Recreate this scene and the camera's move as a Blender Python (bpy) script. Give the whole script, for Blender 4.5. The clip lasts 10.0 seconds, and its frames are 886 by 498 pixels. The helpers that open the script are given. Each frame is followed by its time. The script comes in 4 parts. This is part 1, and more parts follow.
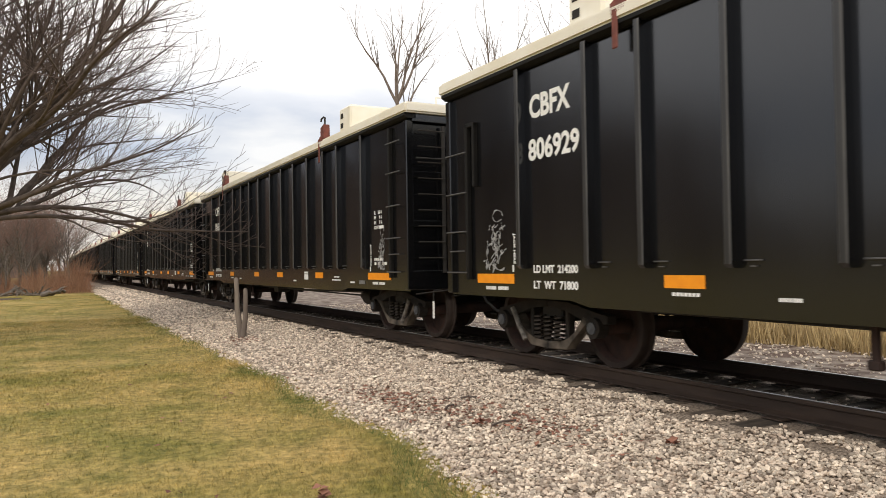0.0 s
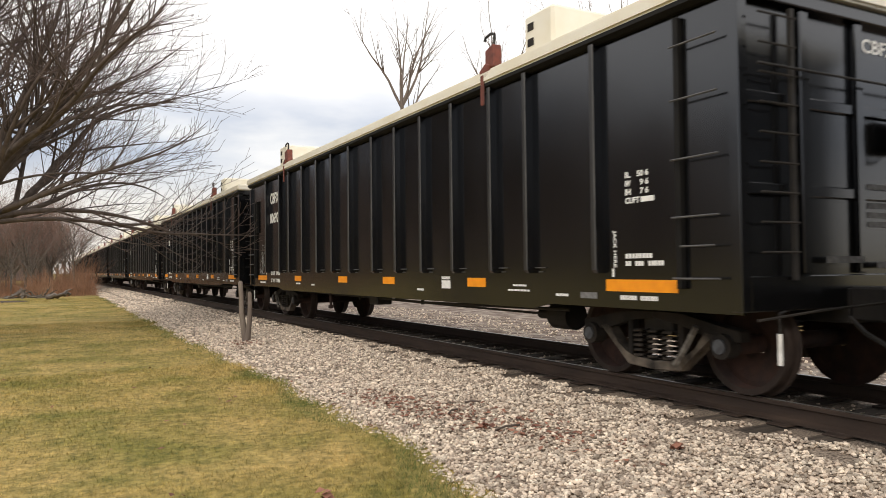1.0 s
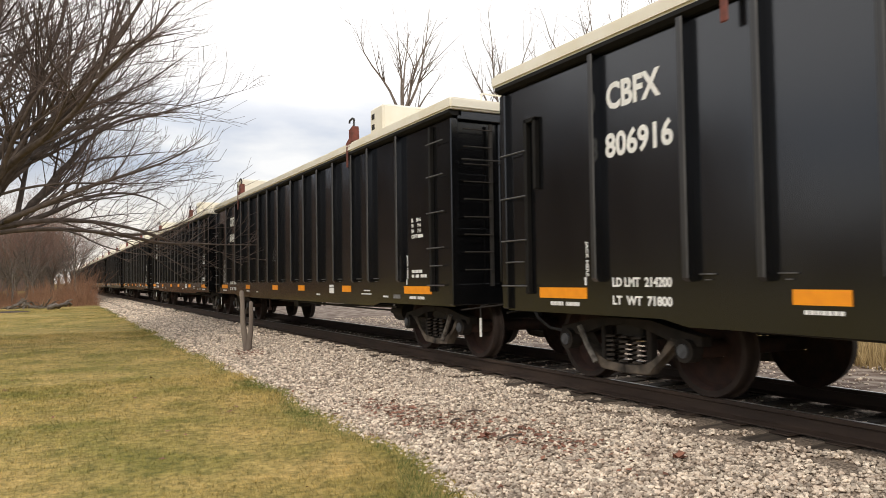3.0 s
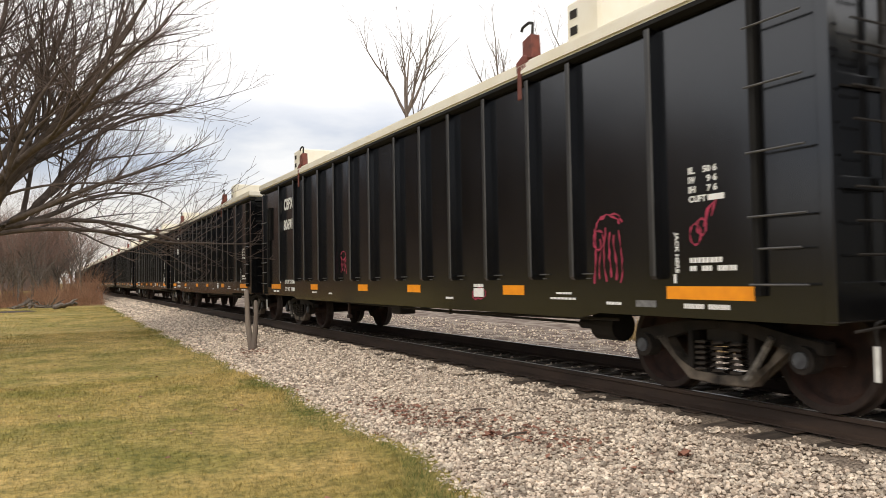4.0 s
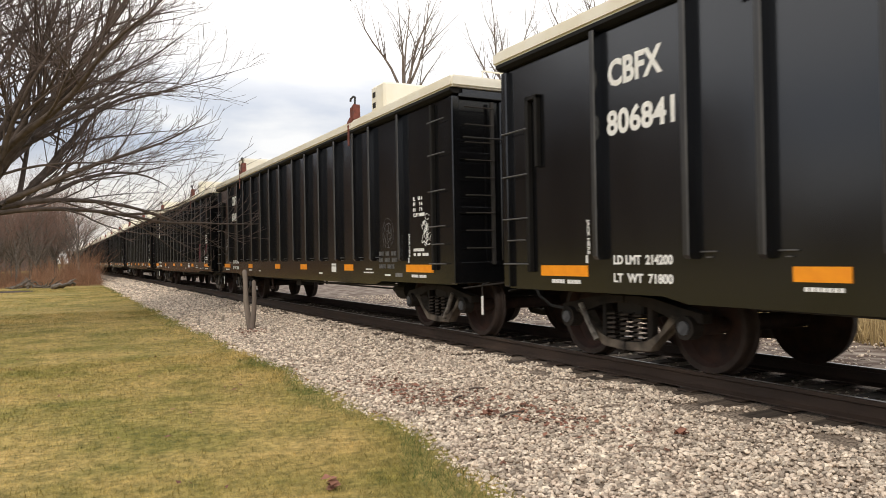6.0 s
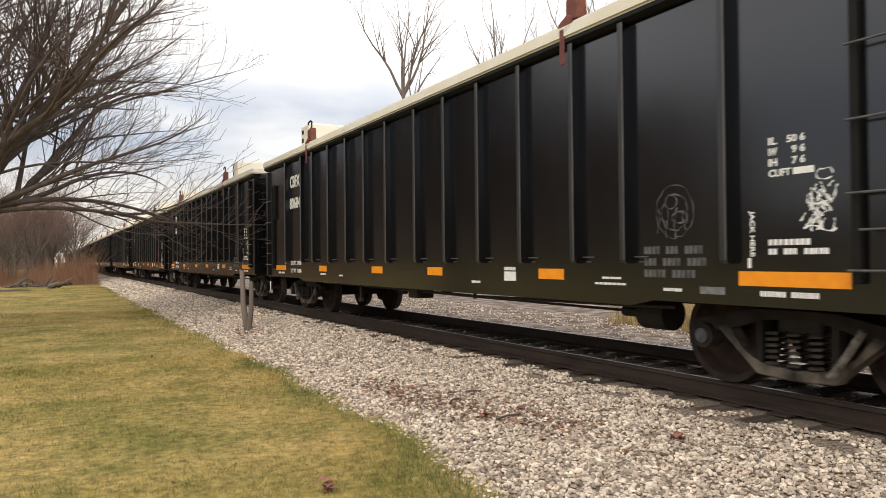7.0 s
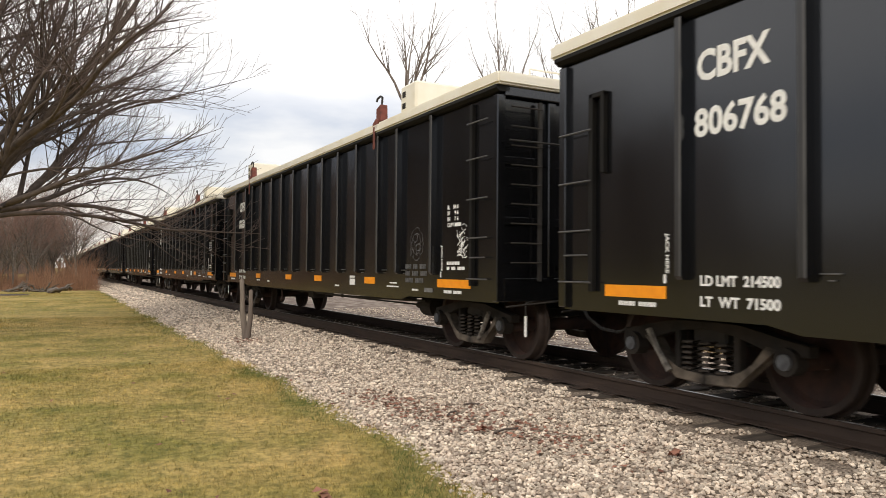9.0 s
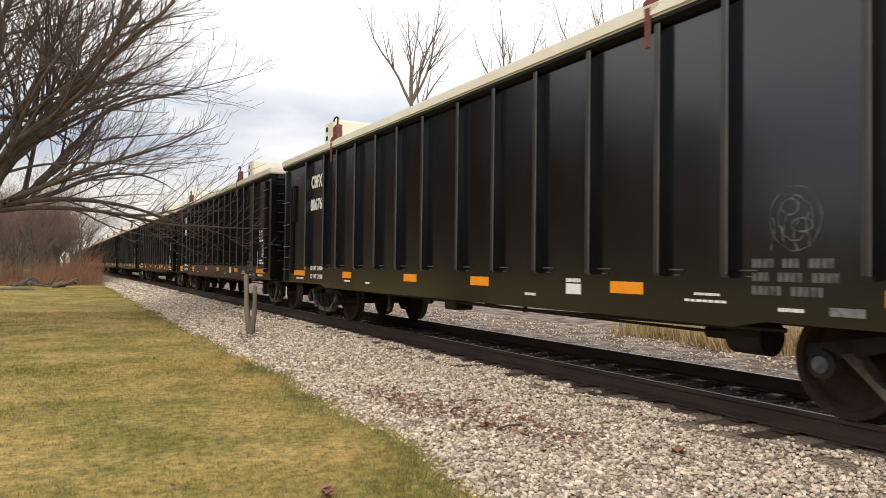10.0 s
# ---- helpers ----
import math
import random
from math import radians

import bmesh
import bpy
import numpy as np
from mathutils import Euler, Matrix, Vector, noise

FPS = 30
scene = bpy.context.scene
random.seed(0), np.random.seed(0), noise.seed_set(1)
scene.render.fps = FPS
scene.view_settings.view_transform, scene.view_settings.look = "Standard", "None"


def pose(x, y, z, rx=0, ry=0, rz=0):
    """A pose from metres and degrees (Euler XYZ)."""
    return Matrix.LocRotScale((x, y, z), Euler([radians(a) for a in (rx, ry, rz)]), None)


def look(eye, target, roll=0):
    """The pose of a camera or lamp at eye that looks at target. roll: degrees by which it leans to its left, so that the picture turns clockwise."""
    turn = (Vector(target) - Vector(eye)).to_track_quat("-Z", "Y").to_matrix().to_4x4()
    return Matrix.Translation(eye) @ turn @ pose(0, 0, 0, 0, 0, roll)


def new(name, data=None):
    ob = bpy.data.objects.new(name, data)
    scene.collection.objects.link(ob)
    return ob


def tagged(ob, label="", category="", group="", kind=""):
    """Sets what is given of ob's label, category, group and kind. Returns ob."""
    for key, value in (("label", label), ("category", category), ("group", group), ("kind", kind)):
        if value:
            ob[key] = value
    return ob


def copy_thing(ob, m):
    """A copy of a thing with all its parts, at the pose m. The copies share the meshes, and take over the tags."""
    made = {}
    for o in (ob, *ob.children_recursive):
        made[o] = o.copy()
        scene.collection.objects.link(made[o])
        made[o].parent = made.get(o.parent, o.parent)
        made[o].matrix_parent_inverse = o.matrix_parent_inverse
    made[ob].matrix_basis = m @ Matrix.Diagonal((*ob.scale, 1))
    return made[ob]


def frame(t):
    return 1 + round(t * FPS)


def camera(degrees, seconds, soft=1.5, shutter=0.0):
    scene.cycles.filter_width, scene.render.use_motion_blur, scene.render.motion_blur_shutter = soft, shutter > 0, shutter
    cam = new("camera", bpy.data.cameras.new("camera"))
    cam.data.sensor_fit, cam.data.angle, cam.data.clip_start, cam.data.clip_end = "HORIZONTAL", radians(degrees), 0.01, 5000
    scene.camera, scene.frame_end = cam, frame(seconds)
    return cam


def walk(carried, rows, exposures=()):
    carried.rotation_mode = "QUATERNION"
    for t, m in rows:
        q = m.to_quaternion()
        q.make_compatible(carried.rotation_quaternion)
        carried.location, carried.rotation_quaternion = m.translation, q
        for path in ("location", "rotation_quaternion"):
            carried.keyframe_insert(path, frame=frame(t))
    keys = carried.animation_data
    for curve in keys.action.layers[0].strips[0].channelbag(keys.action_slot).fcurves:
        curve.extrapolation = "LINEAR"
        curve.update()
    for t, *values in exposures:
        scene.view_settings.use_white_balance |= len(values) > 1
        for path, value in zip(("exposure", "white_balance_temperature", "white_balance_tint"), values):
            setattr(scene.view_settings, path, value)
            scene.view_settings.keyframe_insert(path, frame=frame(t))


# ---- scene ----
# The track runs along +y. The near rail's top is at x = 0, z = 0; the far rail at x = 1.505.
RAIL_GAP = 1.505
MID = RAIL_GAP / 2
LAWN = -0.42
EYE = (-5.644, 0.0, 1.179)
CAM_ROWS = [
    (0.0, 1.191, 0.847, -28.564), (0.5, 1.302, 0.756, -28.381), (1.0, 1.516, 0.637, -28.241),
    (1.5, 1.750, 0.581, -28.224), (2.0, 1.936, 0.765, -28.193), (2.5, 2.209, 0.768, -28.248),
    (4.0, 2.102, 0.987, -27.809), (4.5, 1.721, 1.072, -27.770), (5.0, 1.309, 1.224, -27.554),
    (5.5, 0.507, 1.150, -27.854), (7.0, 0.731, 0.534, -28.140), (7.5, 1.159, 0.199, -28.202),
    (8.0, 1.469, -0.138, -28.199), (8.5, 1.571, -0.397, -28.217), (9.0, 1.656, -0.502, -28.118),
    (9.5, 1.398, -0.512, -28.171), (10.0, 1.353, -0.717, -27.820),
]
cam = camera(61.92, 10.0, soft=0.7, shutter=0.08)
walk(cam, [(t, pose(*EYE, 90 + p, r, y)) for t, p, r, y in CAM_ROWS])

# train: car k's rear end stands at START + PITCH * k at 0 s
START, PITCH, SPEED = 10.00, 17.13, 11.126
TRAIN_ROWS = [(0.0, 0.0), (0.5, 5.22), (1.0, 11.19), (1.5, 16.76), (2.0, 22.37), (2.5, 27.55), (4.0, 44.72), (4.5, 50.30), (5.0, 55.54), (5.5, 61.45),
              (7.0, 78.14), (7.5, 83.37), (8.0, 89.30), (8.5, 94.92), (9.0, 100.46), (9.5, 106.03), (10.0, 111.26)]
CARS = range(-8, 9)

# ---- sky, sun, exposure ----
world = bpy.data.worlds.new("overcast_sky")
scene.world = world
world.use_nodes = True
SUN_UP, SUN_ROUND = radians(38), radians(215)


def build_sky():
    nt = world.node_tree
    nt.nodes.clear()
    out = nt.nodes.new("ShaderNodeOutputWorld")
    bg = nt.nodes.new("ShaderNodeBackground")
    sky = nt.nodes.new("ShaderNodeTexSky")
    sky.sky_type, sky.sun_disc = "NISHITA", False
    sky.sun_elevation, sky.sun_rotation = SUN_UP, SUN_ROUND
    co = nt.nodes.new("ShaderNodeTexCoord")
    stretch = nt.nodes.new("ShaderNodeMapping")
    stretch.inputs["Scale"].default_value = (1.0, 1.0, 3.4)
    stretch.inputs["Location"].default_value = (0.35, 0.1, 0.22)
    puffs = nt.nodes.new("ShaderNodeTexNoise")
    puffs.inputs["Scale"].default_value, puffs.inputs["Detail"].default_value = 2.6, 6.0
    puffs.inputs["Roughness"].default_value = 0.5
    ramp = nt.nodes.new("ShaderNodeValToRGB")
    e = ramp.color_ramp.elements
    e[0].position, e[0].color = 0.36, (4.4, 5.0, 6.1, 1)
    e[1].position, e[1].color = 0.60, (10.4, 10.3, 10.2, 1)
    mid = e.new(0.47)
    mid.color = (6.6, 7.1, 8.1, 1)
    sep = nt.nodes.new("ShaderNodeSeparateXYZ")
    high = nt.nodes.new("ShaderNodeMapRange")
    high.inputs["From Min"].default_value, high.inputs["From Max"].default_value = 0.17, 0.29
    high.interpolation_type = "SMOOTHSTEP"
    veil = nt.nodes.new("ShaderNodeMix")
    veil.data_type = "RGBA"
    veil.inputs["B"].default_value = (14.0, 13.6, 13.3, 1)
    low = nt.nodes.new("ShaderNodeMapRange")
    low.inputs["From Min"].default_value, low.inputs["From Max"].default_value = 0.075, 0.15
    low.interpolation_type = "SMOOTHSTEP"
    glow = nt.nodes.new("ShaderNodeMix")
    glow.data_type = "RGBA"
    glow.inputs["A"].default_value = (10.2, 9.7, 9.1, 1)
    mix = nt.nodes.new("ShaderNodeMix")
    mix.data_type = "RGBA"
    mix.inputs["Factor"].default_value = 0.92
    lk = nt.links.new
    lk(co.outputs["Generated"], stretch.inputs["Vector"])
    lk(stretch.outputs["Vector"], puffs.inputs["Vector"])
    lk(puffs.outputs["Fac"], ramp.inputs["Fac"])
    lk(co.outputs["Generated"], sep.inputs["Vector"])
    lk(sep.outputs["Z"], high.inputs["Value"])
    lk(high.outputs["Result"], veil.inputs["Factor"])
    lk(sep.outputs["Z"], low.inputs["Value"])
    lk(low.outputs["Result"], glow.inputs["Factor"])
    lk(ramp.outputs["Color"], glow.inputs["B"])
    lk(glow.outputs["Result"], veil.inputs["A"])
    lk(sky.outputs["Color"], mix.inputs["A"])
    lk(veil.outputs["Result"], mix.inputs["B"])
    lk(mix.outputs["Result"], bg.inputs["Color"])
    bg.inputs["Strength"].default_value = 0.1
    lk(bg.outputs["Background"], out.inputs["Surface"])


build_sky()
sun_data = bpy.data.lights.new("sun", "SUN")
sun_data.energy, sun_data.angle, sun_data.color = 1.25, radians(14), (1.0, 0.90, 0.76)
sun = new("sun", sun_data)
sun.matrix_world = look((-30 * math.sin(0.62), -30 * math.cos(0.62), 24), (0, 0, 0))
scene.view_settings.exposure = 0.0


# ---- materials ----
def material(name, tint, rough=0.6, metal=0.0, second=None, scale=6.0, detail=6.0, bump=0.0, bump_scale=60.0,
             jitter=0.0, island=False, stretch=(1, 1, 1), low=0.35, high=0.65, spec=0.5, rough_spread=0.1):
    """A noise-mottled surface of two tints, with fine relief and, if asked, a tint that differs from piece to piece."""
    m = bpy.data.materials.new(name)
    m.use_nodes = True
    nt = m.node_tree
    b = nt.nodes["Principled BSDF"]
    lk = nt.links.new
    co = nt.nodes.new("ShaderNodeTexCoord")
    mp = nt.nodes.new("ShaderNodeMapping")
    mp.inputs["Scale"].default_value = stretch
    lk(co.outputs["Object"], mp.inputs["Vector"])
    n1 = nt.nodes.new("ShaderNodeTexNoise")
    n1.inputs["Scale"].default_value, n1.inputs["Detail"].default_value = scale, detail
    lk(mp.outputs["Vector"], n1.inputs["Vector"])
    ramp = nt.nodes.new("ShaderNodeValToRGB")
    ramp.color_ramp.elements[0].position, ramp.color_ramp.elements[1].position = low, high
    ramp.color_ramp.elements[0].color = (*tint, 1)
    ramp.color_ramp.elements[1].color = (*(second or tint), 1)
    lk(n1.outputs["Fac"], ramp.inputs["Fac"])
    colour = ramp.outputs["Color"]
    if jitter:
        hsv = nt.nodes.new("ShaderNodeHueSaturation")
        rnd = nt.nodes.new("ShaderNodeNewGeometry" if island else "ShaderNodeObjectInfo")
        rng = nt.nodes.new("ShaderNodeMapRange")
        rng.inputs["To Min"].default_value, rng.inputs["To Max"].default_value = 1 - jitter, 1 + jitter
        lk(rnd.outputs["Random Per Island" if island else "Random"], rng.inputs["Value"])
        lk(rng.outputs["Result"], hsv.inputs["Value"])
        lk(colour, hsv.inputs["Color"])
        colour = hsv.outputs["Color"]
    lk(colour, b.inputs["Base Color"])
    rr = nt.nodes.new("ShaderNodeMapRange")
    rr.inputs["To Min"].default_value, rr.inputs["To Max"].default_value = max(rough - rough_spread, 0.03), min(rough + rough_spread, 1)
    lk(n1.outputs["Fac"], rr.inputs["Value"])
    lk(rr.outputs["Result"], b.inputs["Roughness"])
    b.inputs["Metallic"].default_value = metal
    b.inputs["Specular IOR Level"].default_value = spec
    if bump:
        n2 = nt.nodes.new("ShaderNodeTexNoise")
        n2.inputs["Scale"].default_value, n2.inputs["Detail"].default_value = bump_scale, 4.0
        lk(mp.outputs["Vector"], n2.inputs["Vector"])
        bp = nt.nodes.new("ShaderNodeBump")
        bp.inputs["Strength"].default_value, bp.inputs["Distance"].default_value = bump, 0.02
        lk(n2.outputs["Fac"], bp.inputs["Height"])
        lk(bp.outputs["Normal"], b.inputs["Normal"])
    return m


BLACK = material("black_car_paint", (0.0026, 0.0028, 0.0034), 0.18, second=(0.0058, 0.0058, 0.0064), scale=1.4, bump=0.09, bump_scale=2.0, stretch=(1, 1, 0.35), rough_spread=0.06, spec=0.84)
BLACK.node_tree.nodes["Principled BSDF"].inputs["Specular Tint"].default_value = (0.92, 0.95, 1.0, 1)
# Pale worn black for rungs and lugs; also the painted bevel highlight of posts.
WORN_HIGHLIGHT = material("worn_highlight_black", (0.040, 0.040, 0.042), 0.42, second=(0.10, 0.098, 0.096), scale=5, stretch=(1, 1, 0.3))
POST_PAINT = material("lighter_black_paint", (0.008, 0.008, 0.009), 0.36, second=(0.024, 0.024, 0.025), scale=3.5, stretch=(1, 1, 0.25), spec=0.6)
MATTE = material("dull_black_steel", (0.005, 0.005, 0.005), 0.6, second=(0.010, 0.009, 0.008), scale=3, spec=0.2)
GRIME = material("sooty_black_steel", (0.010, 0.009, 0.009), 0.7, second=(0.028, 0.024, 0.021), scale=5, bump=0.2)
CREAM = material("cream_cover", (0.78, 0.73, 0.60), 0.55, second=(0.84, 0.81, 0.72), scale=2.2, bump=0.08, bump_scale=9)
RED = material("rust_red_lever", (0.19, 0.045, 0.028), 0.6, second=(0.11, 0.03, 0.02), scale=12, bump=0.15)
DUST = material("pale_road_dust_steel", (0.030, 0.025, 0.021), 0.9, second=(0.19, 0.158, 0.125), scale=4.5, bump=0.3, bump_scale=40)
# Darkened so the bogie frames carry the shade of the car body above.
CAST = material("dark_cast_steel", (0.008, 0.007, 0.006), 0.9, second=(0.030, 0.024, 0.020), scale=4.5, bump=0.25, bump_scale=40)
SPRING = material("dusty_spring_steel", (0.045, 0.038, 0.032), 0.95, second=(0.095, 0.080, 0.068), scale=9, spec=0.2)
STRUT = material("chalky_brake_strut", (0.24, 0.225, 0.20), 0.85, second=(0.09, 0.08, 0.07), scale=14, bump=0.2)
END_CAP = material("pale_blue_grey_cap", (0.13, 0.14, 0.155), 0.8, second=(0.07, 0.072, 0.08), scale=9)
WHEEL = material("rusty_wheel_steel", (0.050, 0.022, 0.015), 0.85, second=(0.022, 0.013, 0.011), scale=7, bump=0.12)
TREAD = material("worn_wheel_rim", (0.036, 0.022, 0.017), 0.75, metal=0.1, second=(0.022, 0.014, 0.011), scale=9)
RAIL = material("rusty_rail_steel", (0.035, 0.022, 0.016), 0.75, second=(0.065, 0.042, 0.03), scale=8, bump=0.15, stretch=(1, 0.15, 1))
SHINE = material("polished_rail_head", (0.50, 0.48, 0.46), 0.34, metal=1.0, second=(0.5, 0.48, 0.46), scale=5, stretch=(1, 0.1, 1))
TIE = material("weathered_tie_wood", (0.045, 0.034, 0.026), 0.9, second=(0.11, 0.085, 0.065), scale=9, bump=0.5, bump_scale=30, stretch=(0.25, 2, 2), jitter=0.25)
ORANGE = material("orange_reflective_tape", (0.95, 0.34, 0.010), 0.45, second=(0.86, 0.29, 0.010), scale=8)
WHITE = material("white_stencil_paint", (0.88, 0.88, 0.86), 0.6, second=(0.76, 0.76, 0.74), scale=14)
GREY = material("faded_grey_stencil", (0.22, 0.22, 0.22), 0.6, second=(0.10, 0.10, 0.10), scale=18)
SPRAY = material("faint_spray_paint", (0.42, 0.42, 0.42), 0.6, second=(0.12, 0.12, 0.12), scale=16)
PINK = material("pink_spray_paint", (0.45, 0.035, 0.09), 0.6, second=(0.22, 0.02, 0.045), scale=10)
STONE = material("limestone_ballast", (0.69, 0.595, 0.485), 0.9, second=(0.42, 0.335, 0.265), scale=9, jitter=0.5, island=True, bump=0.2)
BED = material("gravel_bed", (0.075, 0.055, 0.040), 0.95, second=(0.40, 0.32, 0.25), scale=44, bump=1.0, bump_scale=34, low=0.33, high=0.66)
BARK = material("grey_brown_bark", (0.125, 0.096, 0.081), 0.9, second=(0.075, 0.058, 0.049), scale=7, bump=0.5, bump_scale=25)
WOOD_TWIG = material("brown_twig_haze", (0.27, 0.165, 0.128), 0.9, second=(0.17, 0.108, 0.088), scale=0.7)
TWIG = material("dark_twig_bark", (0.10, 0.070, 0.058), 0.9, second=(0.14, 0.102, 0.088), scale=2)
LITTER = material("leaf_littered_gravel", (0.085, 0.050, 0.034), 0.95, second=(0.33, 0.28, 0.23), scale=2.4, detail=14, low=0.42, high=0.66, bump=0.8, bump_scale=22)
FAR_WOOD = material("far_woodland", (0.115, 0.078, 0.066), 0.95, second=(0.19, 0.14, 0.12), scale=0.25, bump=0.6, bump_scale=1.0)
FAINT = material("worn_faint_stencil", (0.13, 0.13, 0.135), 0.6, second=(0.035, 0.035, 0.035), scale=9)
FAR_BARK = material("pale_bark", (0.24, 0.195, 0.165), 0.9, second=(0.17, 0.135, 0.115), scale=2)
BRUSH = material("dry_brush_stems", (0.27, 0.125, 0.070), 0.9, second=(0.38, 0.23, 0.14), scale=0.6, jitter=0.35, island=True)
STRAW = material("dry_straw_grass", (0.50, 0.38, 0.19), 0.85, second=(0.38, 0.28, 0.14), scale=3, jitter=0.3, island=True)
POST = material("weathered_post_wood", (0.24, 0.20, 0.165), 0.9, second=(0.15, 0.12, 0.10), scale=7, bump=0.4, bump_scale=40, stretch=(1, 1, 0.12))
LOG = material("grey_log_bark", (0.10, 0.08, 0.065), 0.95, second=(0.22, 0.19, 0.16), scale=5, bump=0.5)
LEAF = material("dead_leaf", (0.17, 0.072, 0.048), 0.85, second=(0.27, 0.13, 0.085), scale=5, jitter=0.4, island=True)
MULCH = material("dark_mulch", (0.035, 0.026, 0.02), 0.95, second=(0.07, 0.05, 0.035), scale=15, bump=0.8)
SIDING = material("white_siding", (0.70, 0.70, 0.70), 0.6, second=(0.62, 0.62, 0.63), scale=2)
ROOFING = material("grey_roof_shingle", (0.12, 0.11, 0.11), 0.9, second=(0.18, 0.17, 0.16), scale=6)
PANE = material("dark_window_glass", (0.02, 0.024, 0.03), 0.08)


def lawn_material(name, dim, jitter, island):
    """Winter lawn: broad patches of green and straw, finer mottling over them."""
    m = material(name, (0.215 * dim, 0.195 * dim, 0.058 * dim), 0.9, second=(0.42 * dim, 0.315 * dim, 0.13 * dim), scale=1.1, detail=10, jitter=jitter, island=island,
                 bump=0.0 if island else 1.0, bump_scale=38, low=0.34, high=0.64, spec=0.2)
    nt = m.node_tree
    b = nt.nodes["Principled BSDF"]
    old = b.inputs["Base Color"].links[0].from_socket
    co = nt.nodes.new("ShaderNodeTexCoord")
    fine = nt.nodes.new("ShaderNodeTexNoise")
    fine.inputs["Scale"].default_value, fine.inputs["Detail"].default_value, fine.inputs["Roughness"].default_value = 11.0, 8.0, 0.7
    ramp = nt.nodes.new("ShaderNodeValToRGB")
    ramp.color_ramp.elements[0].position, ramp.color_ramp.elements[0].color = 0.34, (0.42, 0.46, 0.38, 1)
    ramp.color_ramp.elements[1].position, ramp.color_ramp.elements[1].color = 0.66, (1.35, 1.28, 1.15, 1)
    mul = nt.nodes.new("ShaderNodeMix")
    mul.data_type, mul.blend_type = "RGBA", "MULTIPLY"
    mul.inputs["Factor"].default_value = 1.0
    nt.links.new(co.outputs["Object"], fine.inputs["Vector"])
    nt.links.new(fine.outputs["Fac"], ramp.inputs["Fac"])
    nt.links.new(old, mul.inputs["A"])
    nt.links.new(ramp.outputs["Color"], mul.inputs["B"])
    nt.links.new(mul.outputs["Result"], b.inputs["Base Color"])
    return m


LAWN_SOIL = lawn_material("winter_lawn", 1.02, 0.0, False)
BLADE = lawn_material("lawn_blades", 1.20, 0.45, True)
LUSH = material("green_edge_grass", (0.10, 0.135, 0.038), 0.9, second=(0.20, 0.20, 0.07), scale=3, jitter=0.4, island=True, spec=0.2)


# ---- mesh helpers ----
def mesh_of(bm, mat, smooth=False):
    me = bpy.data.meshes.new("m")
    bmesh.ops.recalc_face_normals(bm, faces=bm.faces)
    bm.to_mesh(me)
    bm.free()
    for one in (mat if isinstance(mat, (list, tuple)) else [mat]):
        me.materials.append(one)
    if smooth:
        me.polygons.foreach_set("use_smooth", [True] * len(me.polygons))
    return me


def part(name, bm, mat, parent, label="", smooth=False):
    """One mesh object under a thing or a part; bm may also be a finished mesh that is shared."""
    me = bm if isinstance(bm, bpy.types.Mesh) else mesh_of(bm, mat, smooth)
    ob = new(name, me)
    ob.parent = parent
    if label:
        tagged(ob, label)
    return ob


def box(bm, x0, x1, y0, y1, z0, z1, bevel=0.0):
    vs = [bm.verts.new((x, y, z)) for x in (x0, x1) for y in (y0, y1) for z in (z0, z1)]
    fs = [bm.faces.new([vs[i] for i in q]) for q in ((0, 1, 3, 2), (4, 6, 7, 5), (0, 4, 5, 1), (2, 3, 7, 6), (0, 2, 6, 4), (1, 5, 7, 3))]
    if bevel:
        es = list({e for f in fs for e in f.edges})
        bmesh.ops.bevel(bm, geom=es, offset=bevel, segments=1, affect="EDGES")
    return bm


def prism(bm, outline, axis, a, b):
    """An outline of (u, v) pairs pushed along an axis from a to b: x takes (y, z), y takes (x, z), z takes (x, y)."""
    def at(u, v, w):
        return {"x": (w, u, v), "y": (u, w, v), "z": (u, v, w)}[axis]
    lo = [bm.verts.new(at(u, v, a)) for u, v in outline]
    hi = [bm.verts.new(at(u, v, b)) for u, v in outline]
    n = len(outline)
    for i in range(n):
        bm.faces.new((lo[i], lo[(i + 1) % n], hi[(i + 1) % n], hi[i]))
    bm.faces.new(lo)
    bm.faces.new(hi[::-1])
    return bm


def rod(bm, p, q, r, n=8, r2=None):
    p, q = Vector(p), Vector(q)
    d = q - p
    turn = d.to_track_quat("Z", "Y").to_matrix().to_4x4()
    bmesh.ops.create_cone(bm, cap_ends=True, segments=n, radius1=r, radius2=r if r2 is None else r2, depth=d.length,
                          matrix=Matrix.Translation((p + q) / 2) @ turn)
    return bm


def path_rod(bm, points, r, n=6):
    for p, q in zip(points, points[1:]):
        rod(bm, p, q, r, n)
    return bm


def lathe(bm, outline, n=28, x_axis=True):
    """A ring outline of (radius, along) turned about the x axis."""
    rings = []
    for k in range(n):
        a = 2 * math.pi * k / n
        rings.append([bm.verts.new((w, r * math.cos(a), r * math.sin(a))) for r, w in outline])
    m = len(outline)
    for k in range(n):
        p, q = rings[k], rings[(k + 1) % n]
        for i in range(m):
            bm.faces.new((p[i], p[(i + 1) % m], q[(i + 1) % m], q[i]))
    return bm


def raw_mesh(verts, faces, mats, smooth=False, indices=None):
    me = bpy.data.meshes.new("m")
    me.from_pydata(verts, [], faces)
    for one in mats:
        me.materials.append(one)
    if indices is not None:
        me.polygons.foreach_set("material_index", indices)
    if smooth:
        me.polygons.foreach_set("use_smooth", [True] * len(me.polygons))
    return me


